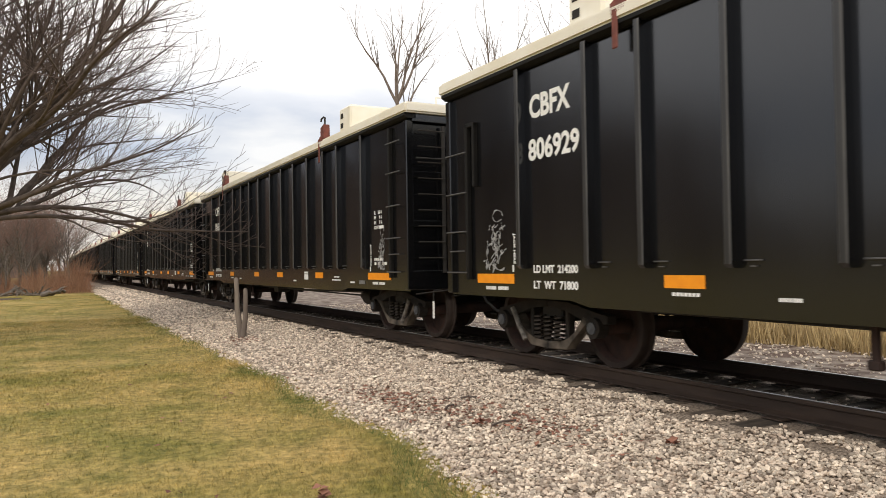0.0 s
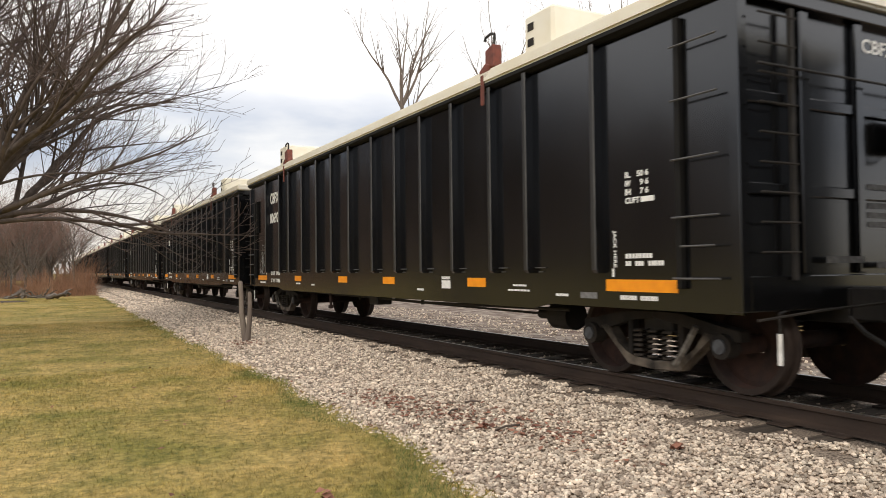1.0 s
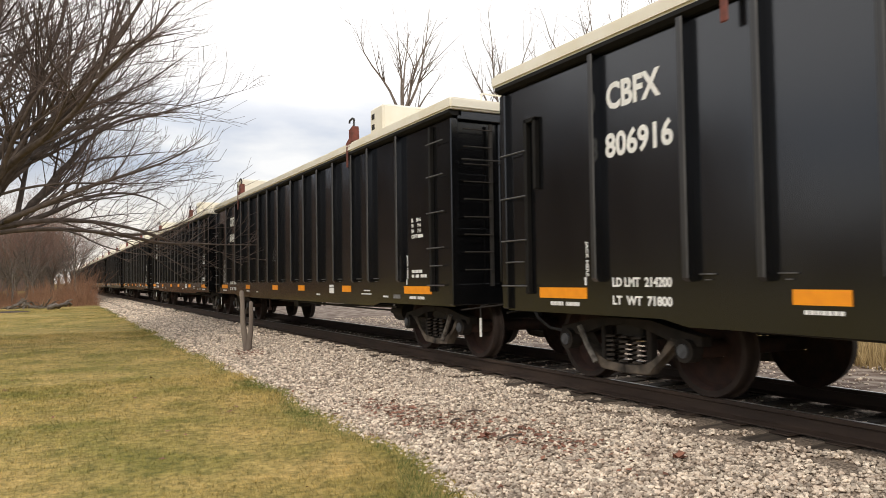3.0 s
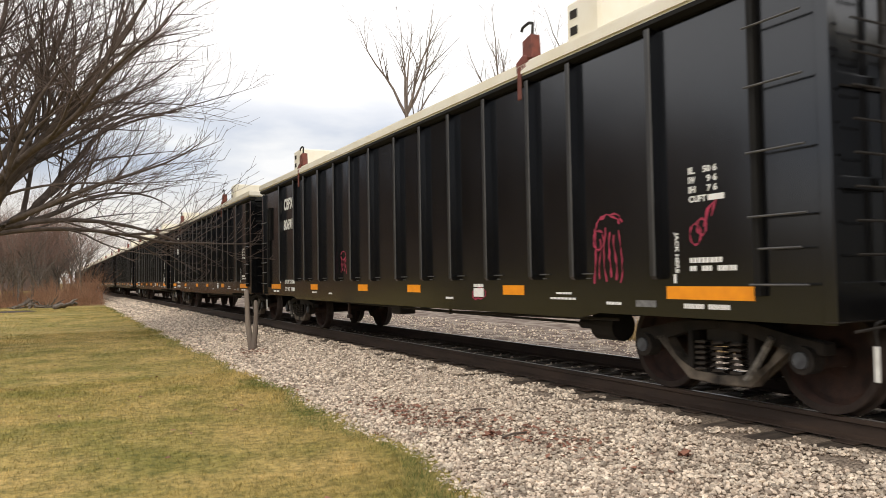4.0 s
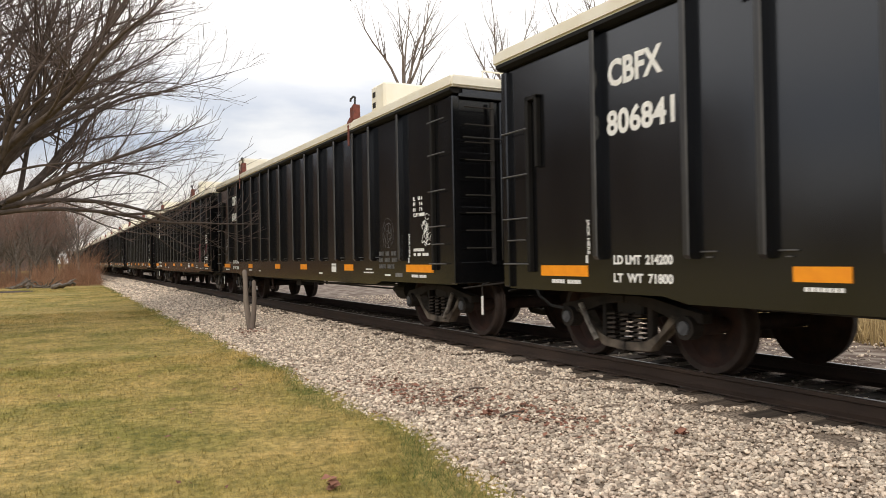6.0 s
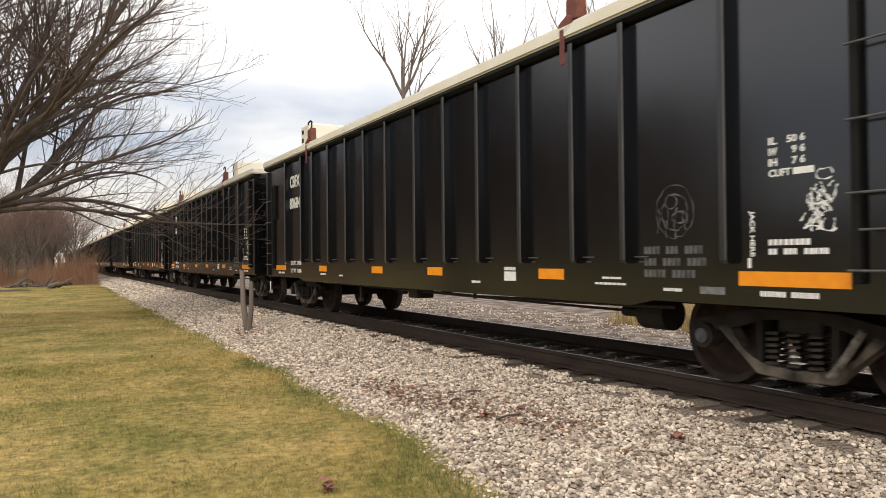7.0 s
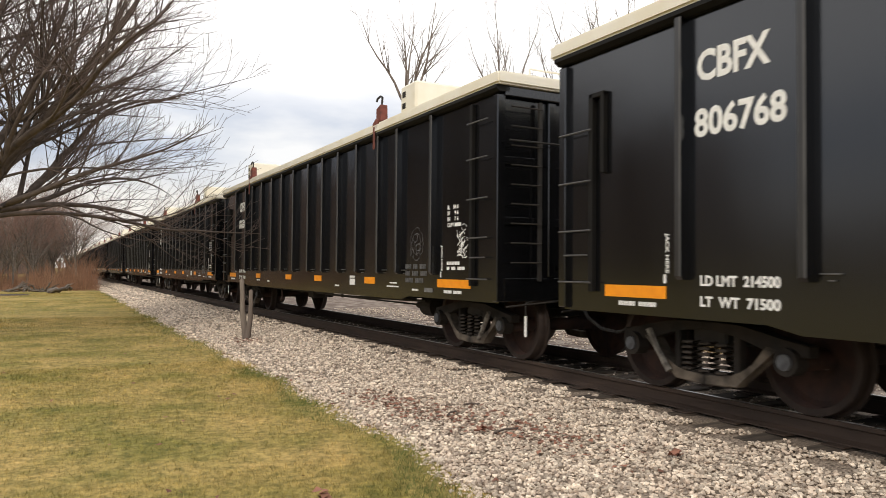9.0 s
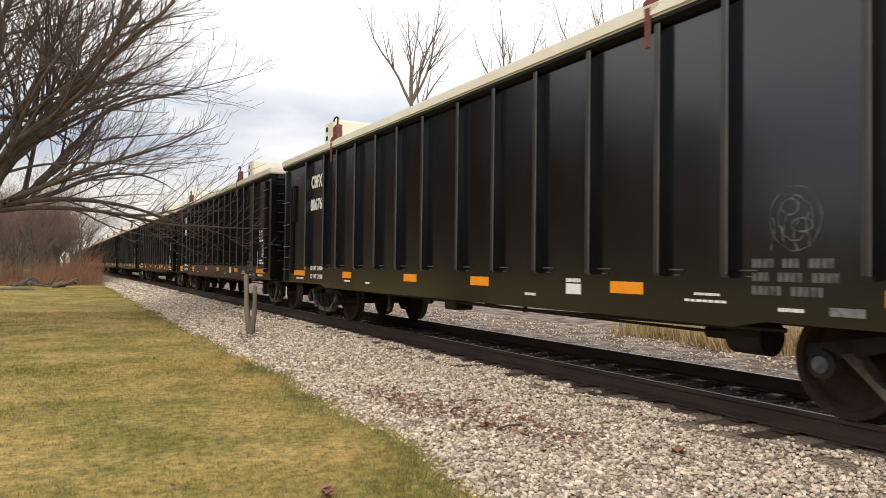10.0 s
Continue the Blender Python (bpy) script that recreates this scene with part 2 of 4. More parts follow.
def letters(text, size, bold=0.012):
    cu = bpy.data.curves.new("letters", "FONT")
    cu.body, cu.size, cu.offset, cu.extrude, cu.resolution_u = text, size, bold * size, 0.001, 3
    ob = bpy.data.objects.new("letters", cu)
    scene.collection.objects.link(ob)
    me = bpy.data.meshes.new_from_object(ob.evaluated_get(bpy.context.evaluated_depsgraph_get()))
    bpy.data.objects.remove(ob)
    me.materials.clear()
    me.materials.append(WHITE)
    return me


def fit_text(me, width, height):
    """Scale the letters of a mesh to a width and height, from a corner at 0, 0."""
    n = len(me.vertices)
    co = np.zeros(n * 3)
    me.vertices.foreach_get("co", co)
    co = co.reshape(-1, 3)
    lo, hi = co.min(0), co.max(0)
    co[:, 0] = (co[:, 0] - lo[0]) * width / (hi[0] - lo[0])
    co[:, 1] = (co[:, 1] - lo[1]) * height / (hi[1] - lo[1])
    me.vertices.foreach_set("co", co.ravel())
    return me


def tubes(lines, mats, split=0.02):
    """Joined tapering tubes along polylines of (point, radius)."""
    verts, faces, index = [], [], []
    for line in lines:
        r0 = line[0][1]
        n = 7 if r0 > 0.06 else (4 if r0 > 0.018 else 3)
        base = len(verts)
        for i, (p, r) in enumerate(line):
            q = line[min(i + 1, len(line) - 1)][0] - line[max(i - 1, 0)][0]
            q = q.normalized() if q.length else Vector((0, 0, 1))
            u = q.orthogonal().normalized()
            v = q.cross(u)
            for k in range(n):
                a = 2 * math.pi * k / n
                verts.append(p + (u * math.cos(a) + v * math.sin(a)) * r)
        for i in range(len(line) - 1):
            for k in range(n):
                a, b = base + i * n + k, base + i * n + (k + 1) % n
                faces.append((a, b, b + n, a + n))
                index.append(0 if r0 > split else 1)
    return raw_mesh([tuple(v) for v in verts], faces, mats, True, index)


# ---- ground, ballast, track ----
def edge_x(y):
    """Where the lawn ends beside the track."""
    return float(np.interp(y, (3, 4.4, 5.8, 9.6, 20, 53, 90), (-3.2, -3.08, -2.89, -2.78, -2.82, -2.5, -2.3))) + 0.05 * math.sin(y * 1.3) + 0.04 * math.sin(y * 3.1 + 1)


def bed_z(x):
    """Height of the ballast across the track."""
    xs = [-3.6, -3.0, -2.2, -1.2, -0.62, -0.4, 1.9, 2.2, 2.9, 4.2, 5.5]
    zs = [-0.60, -0.455, -0.35, -0.26, -0.198, -0.205, -0.215, -0.23, -0.36, -0.50, -0.60]
    return float(np.interp(x, xs, zs))


def shoulder_z(x, y):
    """Height of the ballast at a place, its lawn side following the lawn's edge."""
    moved = x - (edge_x(y) + 2.95)
    return bed_z(min(moved, -2.0)) if moved < -2.0 else bed_z(x)


def ground_z(x, y):
    if x < -2.25:
        return LAWN + 0.03 * noise.noise((x * 0.25, y * 0.25, 0.0)) * min(1, max(0, (-3 - x) / 2))
    return LAWN - 0.12


def build_ground():
    xs = [-1500, -400, -150, -60, -30] + list(np.arange(-20, -3.0, 0.8)) + [-2.7, -2.3, -2.1, 6, 9, 14, 30, 60, 150, 400, 1500]
    ys = [-1500, -300, -60, -20, -8] + list(np.arange(-4, 40, 0.9)) + [45, 55, 70, 90, 130, 250, 600, 1500]
    verts = [(x, y, ground_z(x, y)) for x in xs for y in ys]
    m = len(ys)
    faces = [(i * m + j, (i + 1) * m + j, (i + 1) * m + j + 1, i * m + j + 1) for i in range(len(xs) - 1) for j in range(m - 1)]
    tagged(new("ground", raw_mesh(verts, faces, [LAWN_SOIL], True)), "yellow green winter lawn and open ground", "ground", kind="structure")


build_ground()


def build_bed():
    xs = [-3.6, -3.3, -3.0, -2.6, -2.2, -1.7, -1.2, -0.62, -0.4, 0.75, 1.9, 2.2, 2.9, 4.2, 5.5]
    ys = list(np.arange(-12, 40, 0.4)) + list(np.arange(40, 320, 4.0))
    verts, m = [], len(ys)
    for x in xs:
        for y in ys:
            xx = x + (edge_x(y) + 2.95 if x < -2 else 0)
            verts.append((xx, y, bed_z(x) + 0.015 * noise.noise((xx * 2, y * 2, 3.0))))
    faces = [(i * m + j, (i + 1) * m + j, (i + 1) * m + j + 1, i * m + j + 1) for i in range(len(xs) - 1) for j in range(m - 1)]
    tagged(new("ballast_bed", raw_mesh(verts, faces, [BED], True)), "pale crushed stone bed under the railway track", "ballast", kind="structure")


build_bed()


def stone_field(name, spots, label):
    """Rough crushed stones at (x, y, z, size), one joined object."""
    rng = np.random.default_rng(5)
    g = (1 + 5 ** 0.5) / 2
    ico = np.array([(-1, g, 0), (1, g, 0), (-1, -g, 0), (1, -g, 0), (0, -1, g), (0, 1, g), (0, -1, -g), (0, 1, -g),
                    (g, 0, -1), (g, 0, 1), (-g, 0, -1), (-g, 0, 1)]) / 1.9
    tri = np.array([(0, 11, 5), (0, 5, 1), (0, 1, 7), (0, 7, 10), (0, 10, 11), (1, 5, 9), (5, 11, 4), (11, 10, 2), (10, 7, 6), (7, 1, 8),
                    (3, 9, 4), (3, 4, 2), (3, 2, 6), (3, 6, 8), (3, 8, 9), (4, 9, 5), (2, 4, 11), (6, 2, 10), (8, 6, 7), (9, 8, 1)])
    n = len(spots)
    spots = np.array(spots)
    shape = ico[None] * rng.uniform(0.62, 1.2, (n, 12, 1)) * rng.uniform(0.6, 1.15, (n, 1, 3)) * np.array([1, 1, 0.75])
    a = rng.uniform(0, 6.28, n)
    c, s = np.cos(a)[:, None], np.sin(a)[:, None]
    x = shape[:, :, 0] * c - shape[:, :, 1] * s
    y = shape[:, :, 0] * s + shape[:, :, 1] * c
    pts = np.stack([x, y, shape[:, :, 2]], 2) * (spots[:, 3] / 2)[:, None, None] + spots[:, None, :3]
    faces = (tri[None] + (np.arange(n) * 12)[:, None, None]).reshape(-1, 3)
    ob = new(name, raw_mesh(pts.reshape(-1, 3).tolist(), faces.tolist(), [STONE]))
    return tagged(ob, label, "gravel", kind="stuff")


def build_stones():
    rng = random.Random(11)
    spots = []
    for y0, y1, dens, size in ((-5, 1.5, 170, 0.07), (1.5, 6, 1750, 0.041), (6, 10, 1350, 0.044), (10, 18, 640, 0.054), (18, 34, 200, 0.08), (34, 70, 50, 0.14)):
        for _ in range(int((y1 - y0) * 2.7 * dens)):
            y = rng.uniform(y0, y1)
            x = rng.uniform(-3.3, -0.28)
            if x < edge_x(y) + rng.uniform(-0.16, 0.06):
                continue
            if x > -0.75 and noise.noise((x * 3, y * 2.2, 7.0)) > (0.06 if y < 7.5 else 0.24) - 0.42 * (x + 0.75):
                continue
            spots.append((x, y, shoulder_z(x, y) + 0.004 + rng.uniform(-0.008, 0.02) + (0.008 if x > -0.72 else 0.0), size * rng.uniform(0.55, 1.35)))
    stone_field("ballast_gravel", spots, "loose pale limestone gravel beside the rails")
    far = []
    for _ in range(11000):
        y = rng.uniform(4, 30)
        x = 1.75 + 6.2 * rng.random() ** 2.6
        far.append((x, y, max(bed_z(x), -0.49 if x > 3.7 else -9) + 0.01, 0.055 * rng.uniform(0.6, 1.5)))
    for _ in range(1500):
        y = rng.uniform(2, 22)
        x = rng.uniform(0.1, 1.4)
        far.append((x, y, bed_z(x) + 0.005, 0.05 * rng.uniform(0.6, 1.3)))
    stone_field("trackside_gravel", far, "grey gravel between the rails and on the far shoulder")


build_stones()


def build_track():
    track = tagged(new("railway_track"), "rusty steel rails on weathered wooden ties", "railway track", kind="structure")
    head = [(-0.036, -0.005), (-0.030, 0), (0.030, 0), (0.036, -0.005), (0.036, -0.036), (0.010, -0.046), (0.008, -0.135),
            (0.070, -0.160), (0.070, -0.172), (-0.070, -0.172), (-0.070, -0.160), (-0.008, -0.135), (-0.010, -0.046), (-0.036, -0.036)]
    for x in (0.0, RAIL_GAP):
        rail = part("rail", prism(bmesh.new(), [(x + u, v - 0.003) for u, v in head], "y", -40, 320), RAIL, track, "rust brown steel rail")
        part("running_surface", box(bmesh.new(), x - 0.014, x + 0.016, -40, 320, -0.003, 0.0), SHINE, rail, "narrow polished band worn by wheels")
    shapes = []
    rng = random.Random(3)
    for k in range(5):
        bm = box(bmesh.new(), -1.32, 1.32, -0.112, 0.112, -0.17, 0.0, 0.012)
        for v in bm.verts:
            v.co.x += rng.uniform(-0.03, 0.03)
            v.co.z += rng.uniform(-0.012, 0.006)
            v.co.y += rng.uniform(-0.012, 0.012)
        shapes.append(mesh_of(bm, TIE))
    plate = mesh_of(box(bmesh.new(), -0.10, 0.10, -0.18, 0.18, 0, 0.014, 0.004), RAIL)
    for k in range(230):
        tie = part("tie", shapes[k % 5], None, track)
        y = -7 + 0.535 * k + rng.uniform(-0.03, 0.03)
        tie.matrix_basis = pose(MID + rng.uniform(-0.05, 0.05), y, -0.190, 0, 0, rng.uniform(-1.2, 1.2))
        if y < 26:
            for x in (-MID, MID):
                tp = part("tie_plate", plate, None, tie)
                tp.matrix_basis = pose(x, 0, 0.001, 0, 0, 90)


build_track()


def build_blades():
    rng = np.random.default_rng(9)
    spots = []
    for y0, y1, x0, n in ((0.8, 6, -7.5, 85000), (6, 13, -9.0, 62000), (13, 26, -11, 36000), (22, 52, -13, 34000)):
        ys = rng.uniform(y0, y1, n)
        xs = rng.uniform(x0, -2.45, n)
        for x, y in zip(xs, ys):
            if x < edge_x(y) + rng.normal(0.02, 0.10):
                spots.append((x, y))
    spots = np.array(spots)
    n = len(spots)
    near = np.clip(spots[:, 1] / 10, 0.6, 4.0)
    edge = np.exp(-np.abs(spots[:, 0] - np.array([edge_x(y) for y in spots[:, 1]])) / 0.25)
    tall = rng.uniform(0.018, 0.042, n) * (1 + 1.5 * edge)
    wide = rng.uniform(0.0025, 0.0050, n) * near
    a = rng.uniform(0, 6.28, n)
    lean = rng.normal(0, 0.65, (n, 2)) * tall[:, None]
    z = np.array([ground_z(x, y) for x, y in spots]) - 0.004
    side = np.stack([np.cos(a), np.sin(a)], 1) * wide[:, None]
    p0 = np.column_stack([spots - side, z])
    p1 = np.column_stack([spots + side, z])
    p2 = np.column_stack([spots + lean, z + tall])
    pts = np.stack([p0, p1, p2], 1).reshape(-1, 3)
    lush = (np.array([noise.noise((0.0, y * 0.35, 2.0)) for y in spots[:, 1]]) > -0.15) & (spots[:, 0] > np.array([edge_x(y) for y in spots[:, 1]]) - 0.22 - 0.12 * np.sin(spots[:, 1] * 1.7)) & (rng.random(n) < 0.8)
    me = raw_mesh(pts.tolist(), np.arange(n * 3).reshape(-1, 3).tolist(), [BLADE, LUSH], False, lush.astype(np.int32))
    tagged(new("lawn_grass", me), "short mown winter grass, green fading to straw", "grass", kind="stuff")


build_blades()


# ---- the train ----
LENGTH, REAR, HALF, PANEL = 15.84, -0.06, 1.585, 1.525
SILL, CHORD = 0.72, 3.46
POSTS = [1.68, 2.86, 3.62, 4.59, 5.53, 6.43, 7.35, 8.42, 9.35, 10.23, 11.19, 12.16, 12.92, 14.11]
TRUCKS = (1.46, 14.32)
WHEEL_R = 0.457


def side_post(s):
    """A pressed side post: narrow outer face, deep flanks, running up under the chord and dying out over the sill."""
    bm = bmesh.new()
    rows = []
    for z, d in ((1.115, 0.060), (1.15, 0.100), (CHORD - 0.065, 0.100)):
        prof = [(-0.044, 0.0), (-0.034, d), (0.034, d), (0.044, 0.0)]
        rows.append([bm.verts.new((s * (PANEL + v), u, z)) for u, v in prof])
    for p, q in zip(rows, rows[1:]):
        for i in range(3):
            bm.faces.new((p[i], p[i + 1], q[i + 1], q[i]))
    bm.faces.new(rows[-1])
    bm.faces.new(rows[0])
    long = [e for e in bm.edges if len(e.link_faces) == 2 and abs(e.verts[0].co.z - e.verts[1].co.z) > 0.1]
    bmesh.ops.bevel(bm, geom=long, offset=0.009, segments=1, affect="EDGES")
    box(bm, min(s * PANEL, s * (PANEL + 0.006)), max(s * PANEL, s * (PANEL + 0.006)), -0.085, 0.085, 1.16, CHORD - 0.10)
    me = mesh_of(bm, [BLACK, POST_PAINT, WORN_HIGHLIGHT])
    # Outer face lighter than the flanks; bevels paler still, painting in an edge highlight.
    for p in me.polygons:
        if abs(p.center.x) > PANEL + 0.06 and abs(p.normal.z) < 0.3:
            p.material_index = 1 if abs(p.normal.y) < 0.2 else (2 if abs(p.normal.y) < 0.9 else 0)
    return me


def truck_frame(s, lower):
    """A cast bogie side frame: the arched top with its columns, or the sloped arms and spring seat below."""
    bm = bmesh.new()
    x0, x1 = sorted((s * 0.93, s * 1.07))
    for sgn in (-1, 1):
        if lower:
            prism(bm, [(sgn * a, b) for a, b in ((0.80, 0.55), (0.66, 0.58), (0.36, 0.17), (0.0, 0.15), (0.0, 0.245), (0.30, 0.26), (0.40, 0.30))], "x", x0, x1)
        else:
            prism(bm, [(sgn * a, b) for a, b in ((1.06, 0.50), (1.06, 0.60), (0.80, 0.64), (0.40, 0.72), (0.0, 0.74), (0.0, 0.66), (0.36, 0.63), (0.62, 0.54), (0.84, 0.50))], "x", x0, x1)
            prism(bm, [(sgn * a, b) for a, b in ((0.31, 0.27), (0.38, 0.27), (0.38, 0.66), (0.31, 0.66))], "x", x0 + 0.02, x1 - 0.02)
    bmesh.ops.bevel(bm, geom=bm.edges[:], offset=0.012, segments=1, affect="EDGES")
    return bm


def coil_mesh():
    """One heavy coil spring."""
    turns, per = 6, 10
    pts = [Vector((0.09 * math.cos(2 * math.pi * i / per), 0.09 * math.sin(2 * math.pi * i / per), 0.30 * i / (turns * per))) for i in range(turns * per + 1)]
    return tubes([[(p, 0.0165) for p in pts]], [SPRING, SPRING], 0.0)


def wheelset_mesh():
    bm = bmesh.new()
    for s in (-1, 1):
        prof = [(0.09, 0.62), (0.16, 0.66), (0.34, 0.685), (0.39, 0.68), (0.395, 0.815), (0.452, 0.82), (0.457, 0.74), (0.462, 0.70), (0.487, 0.69),
                (0.487, 0.672), (0.40, 0.668), (0.36, 0.645), (0.17, 0.60), (0.09, 0.58)]
        lathe(bm, [(r, s * w) for r, w in prof], 36)
    rod(bm, (-1.0, 0, 0), (1.0, 0, 0), 0.085, 16)
    # chalk mark and lug that show the turning
    me = mesh_of(bm, [WHEEL, TREAD], True)
    for p in me.polygons:
        r = math.hypot(p.center.y, p.center.z)
        p.use_smooth = abs(p.normal.x) < 0.5
        if r > 0.40 and abs(p.center.x) > 0.68:
            p.material_index = 1
    return me


def build_truck(car, y, shared):
    frame_ob = part("truck", shared["bolster"], None, car, "dusty cast steel four-wheel bogie")
    frame_ob.matrix_basis = pose(0, y, 0)
    for s in (-1, 1):
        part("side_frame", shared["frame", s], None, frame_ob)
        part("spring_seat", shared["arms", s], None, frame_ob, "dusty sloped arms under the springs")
        for yy in (-0.20, 0.0, 0.20):
            sp = part("spring", shared["spring"], None, frame_ob, "dusty coil spring")
            sp.matrix_basis = pose(s * 1.0, yy, 0.255)
        for yy in (-0.889, 0.889):
            cap = part("bearing_cap", shared["cap"], None, frame_ob)
            cap.matrix_basis = pose(s * 1.06, yy, WHEEL_R)
            part("end_cap", shared["end_cap"], None, cap, "pale dusty bolted cap").matrix_basis = pose(s * 0.078, 0, 0)
    for yy in (-0.889, 0.889):
        ws = part("wheelset", shared["wheelset"], None, frame_ob, "rust brown steel wheels on an axle")
        ws.matrix_basis = pose(0, yy, WHEEL_R)
    return frame_ob


def stencil(car, name, me, y, z, turn=0, label="", x=-PANEL - 0.004):
    """Text on the side that faces the lawn: it reads towards -y, its lower left corner at y, z."""
    ob = part(name, me, None, car, label)
    ob.matrix_basis = pose(x, y, z, 90, 0, -90) @ pose(0, 0, 0, 0, 0, turn)
    return ob


def plate_mesh(w, h, mat):
    return mesh_of(box(bmesh.new(), 0, w, 0, h, 0, 0.003), mat)


def word_mesh(w, h, mat, count):
    """One unreadable word: a bar notched into so many letters."""
    rng = random.Random(count + int(w * 100))
    step = w / count
    outline = [(0, 0), (w, 0)]
    for i in reversed(range(count)):
        a, b = i * step, i * step + step * rng.uniform(0.72, 0.86)
        outline += [(b, 0.0004), (b, h), (a, h), (a, 0.0004)] if i else [(b, 0.0004), (b, h), (0, h)]
    return mesh_of(prism(bmesh.new(), outline, "z", 0, 0.002), mat)


def words(car, w, h, mat, counts, y, z, x=-PANEL - 0.004):
    """A line of unreadable words, each its own part."""
    step = w / (sum(counts) + 1.3 * (len(counts) - 1))
    for count in counts:
        stencil(car, "stencil_word", word_mesh(step * count, h, mat, count), y, z, x=x)
        y -= step * (count + 1.3)


def build_car():
    car = tagged(new("gondola_car"), "black steel high-sided gondola with a cream cover", "railway car", "cars of the freight train")
    y1 = LENGTH
    # shell
    for s, nm in ((-1, "side_wall"), (1, "side_wall")):
        low, up = SILL, SILL + 0.06
        outline = [(REAR + 0.04, up), (2.55, up), (2.85, low), (y1 - 2.85, low), (y1 - 2.55, up), (y1 - 0.04, up), (y1 - 0.04, CHORD - 0.03), (REAR + 0.04, CHORD - 0.03)]
        part(nm, prism(bmesh.new(), outline, "x", min(s * PANEL, s * (PANEL - 0.03)), max(s * PANEL, s * (PANEL - 0.03))), BLACK, car)
        bm = box(bmesh.new(), min(s * 1.2, s * PANEL - s * 0.032), max(s * 1.2, s * PANEL - s * 0.032), 0.1, y1 - 0.1, 0.80, 1.0)
        part("side_sill", bm, GRIME, car)
        prof = [(1.43, CHORD - 0.075), (PANEL + 0.05, CHORD - 0.075), (HALF + 0.042, CHORD - 0.04), (HALF + 0.042, CHORD), (1.43, CHORD)]
        part("top_chord", prism(bmesh.new(), [(s * u, v) for u, v in prof], "y", REAR - 0.03, y1 + 0.03), MATTE, car)
        post = side_post(s)
        for y in POSTS:
            p = part("side_post", post, None, car)
            p.matrix_basis = pose(0, y, 0)
        bm = box(bmesh.new(), -0.02, 0.02, -0.09, 0.06, 0, 0.013, 0.003)
        box(bm, -0.015, 0.015, -0.045, 0.0, -0.045, -0.035)
        lug = mesh_of(bm, WORN_HIGHLIGHT)
        for y in POSTS[1:-1]:
            p = part("tie_down", lug, None, car)
            p.matrix_basis = pose(s * (PANEL + 0.015), y - 0.16, 1.17, 0, 0, 0)
        for y in (REAR, y1):
            g = 1 if y < 1 else -1
            bm = box(bmesh.new(), s * (HALF - 0.12), s * HALF, min(y, y + g * 0.11), max(y, y + g * 0.11), SILL + 0.08, CHORD - 0.1, 0.012)
            part("corner_post", bm, BLACK, car)
    for y in (REAR + 0.06, y1 - 0.06):
        g = 1 if y < 1 else -1
        bm = box(bmesh.new(), -HALF + 0.11, HALF - 0.11, y, y + g * 0.03, 0.98, CHORD - 0.05)
        part("end_wall", bm, BLACK, car)
        part("top_chord", box(bmesh.new(), -HALF + 0.1, HALF - 0.1, y - g * 0.09, y + g * 0.05, CHORD - 0.125, CHORD - 0.005, 0.01), BLACK, car)
        part("end_sill", box(bmesh.new(), -HALF + 0.115, HALF - 0.115, y - g * 0.05, y + g * 0.10, 0.80, 1.09, 0.01), BLACK, car)
        for x in (-0.75, 0.0, 0.75):
            part("end_post", box(bmesh.new(), x - 0.06, x + 0.06, y - g * 0.055, y, 1.1, CHORD - 0.13, 0.012), BLACK, car)
        for z in (1.75, 2.5):
            part("end_rib", box(bmesh.new(), -HALF + 0.115, HALF - 0.115, y - g * 0.03, y, z, z + 0.10, 0.01), BLACK, car)
    part("floor", box(bmesh.new(), -HALF + 0.11, HALF - 0.11, REAR + 0.1, y1 - 0.1, 0.98, 1.06), GRIME, car)
    part("centre_sill", box(bmesh.new(), -0.24, 0.24, REAR, y1, 0.66, 0.97, 0.01), GRIME, car)
    for y in (3.6, 5.45, 7.8, 10.2, 12.05):
        part("crossbearer", box(bmesh.new(), -HALF + 0.12, HALF - 0.12, y - 0.05, y + 0.05, 0.76, 0.98), GRIME, car)
    # brake gear below the floor
    tank = bmesh.new()
    rod(tank, (-0.30, 4.95, 0.74), (-0.30, 5.75, 0.74), 0.14, 18)
    part("air_reservoir", tank, GRIME, car, smooth=False)
    cyl = bmesh.new()
    rod(cyl, (-0.70, 3.12, 0.58), (-0.70, 3.50, 0.58), 0.17, 20)
    rod(cyl, (-0.70, 3.54, 0.58), (-0.70, 3.85, 0.58), 0.06, 10)
    box(cyl, -0.78, -0.62, 3.22, 3.42, 0.7, 0.98)
    part("brake_cylinder", cyl, GRIME, car)
    part("brake_rod", path_rod(bmesh.new(), [(-0.7, 3.8, 0.58), (-0.9, 7.5, 0.62), (-0.9, 11.8, 0.66)], 0.016), GRIME, car)
    part("train_pipe", path_rod(bmesh.new(), [(-1.2, 2.6, 0.70), (-1.2, 6.2, 0.655), (-1.2, 12.6, 0.70)], 0.02), GRIME, car)
    for y in (6.3, 8.9):
        part("pipe_hanger", box(bmesh.new(), -1.22, -1.18, y - 0.02, y + 0.02, 0.62, 0.98), GRIME, car)
    for y in (10.2,):
        bm = box(bmesh.new(), -1.34, -1.30, y - 0.03, y + 0.03, 0.43, 0.95, 0.006)
        box(bm, -1.36, -1.28, y - 0.05, y + 0.05, 0.40, 0.47, 0.01)
        part("drop_bracket", bm, WHEEL, car, "rusty hanging bracket")
    for y in (4.3, 7.0, 9.6, 11.4):
        part("cross_pipe", rod(bmesh.new(), (-1.35, y, 0.70), (0.9, y + 0.25, 0.66), 0.018, 6), GRIME, car)
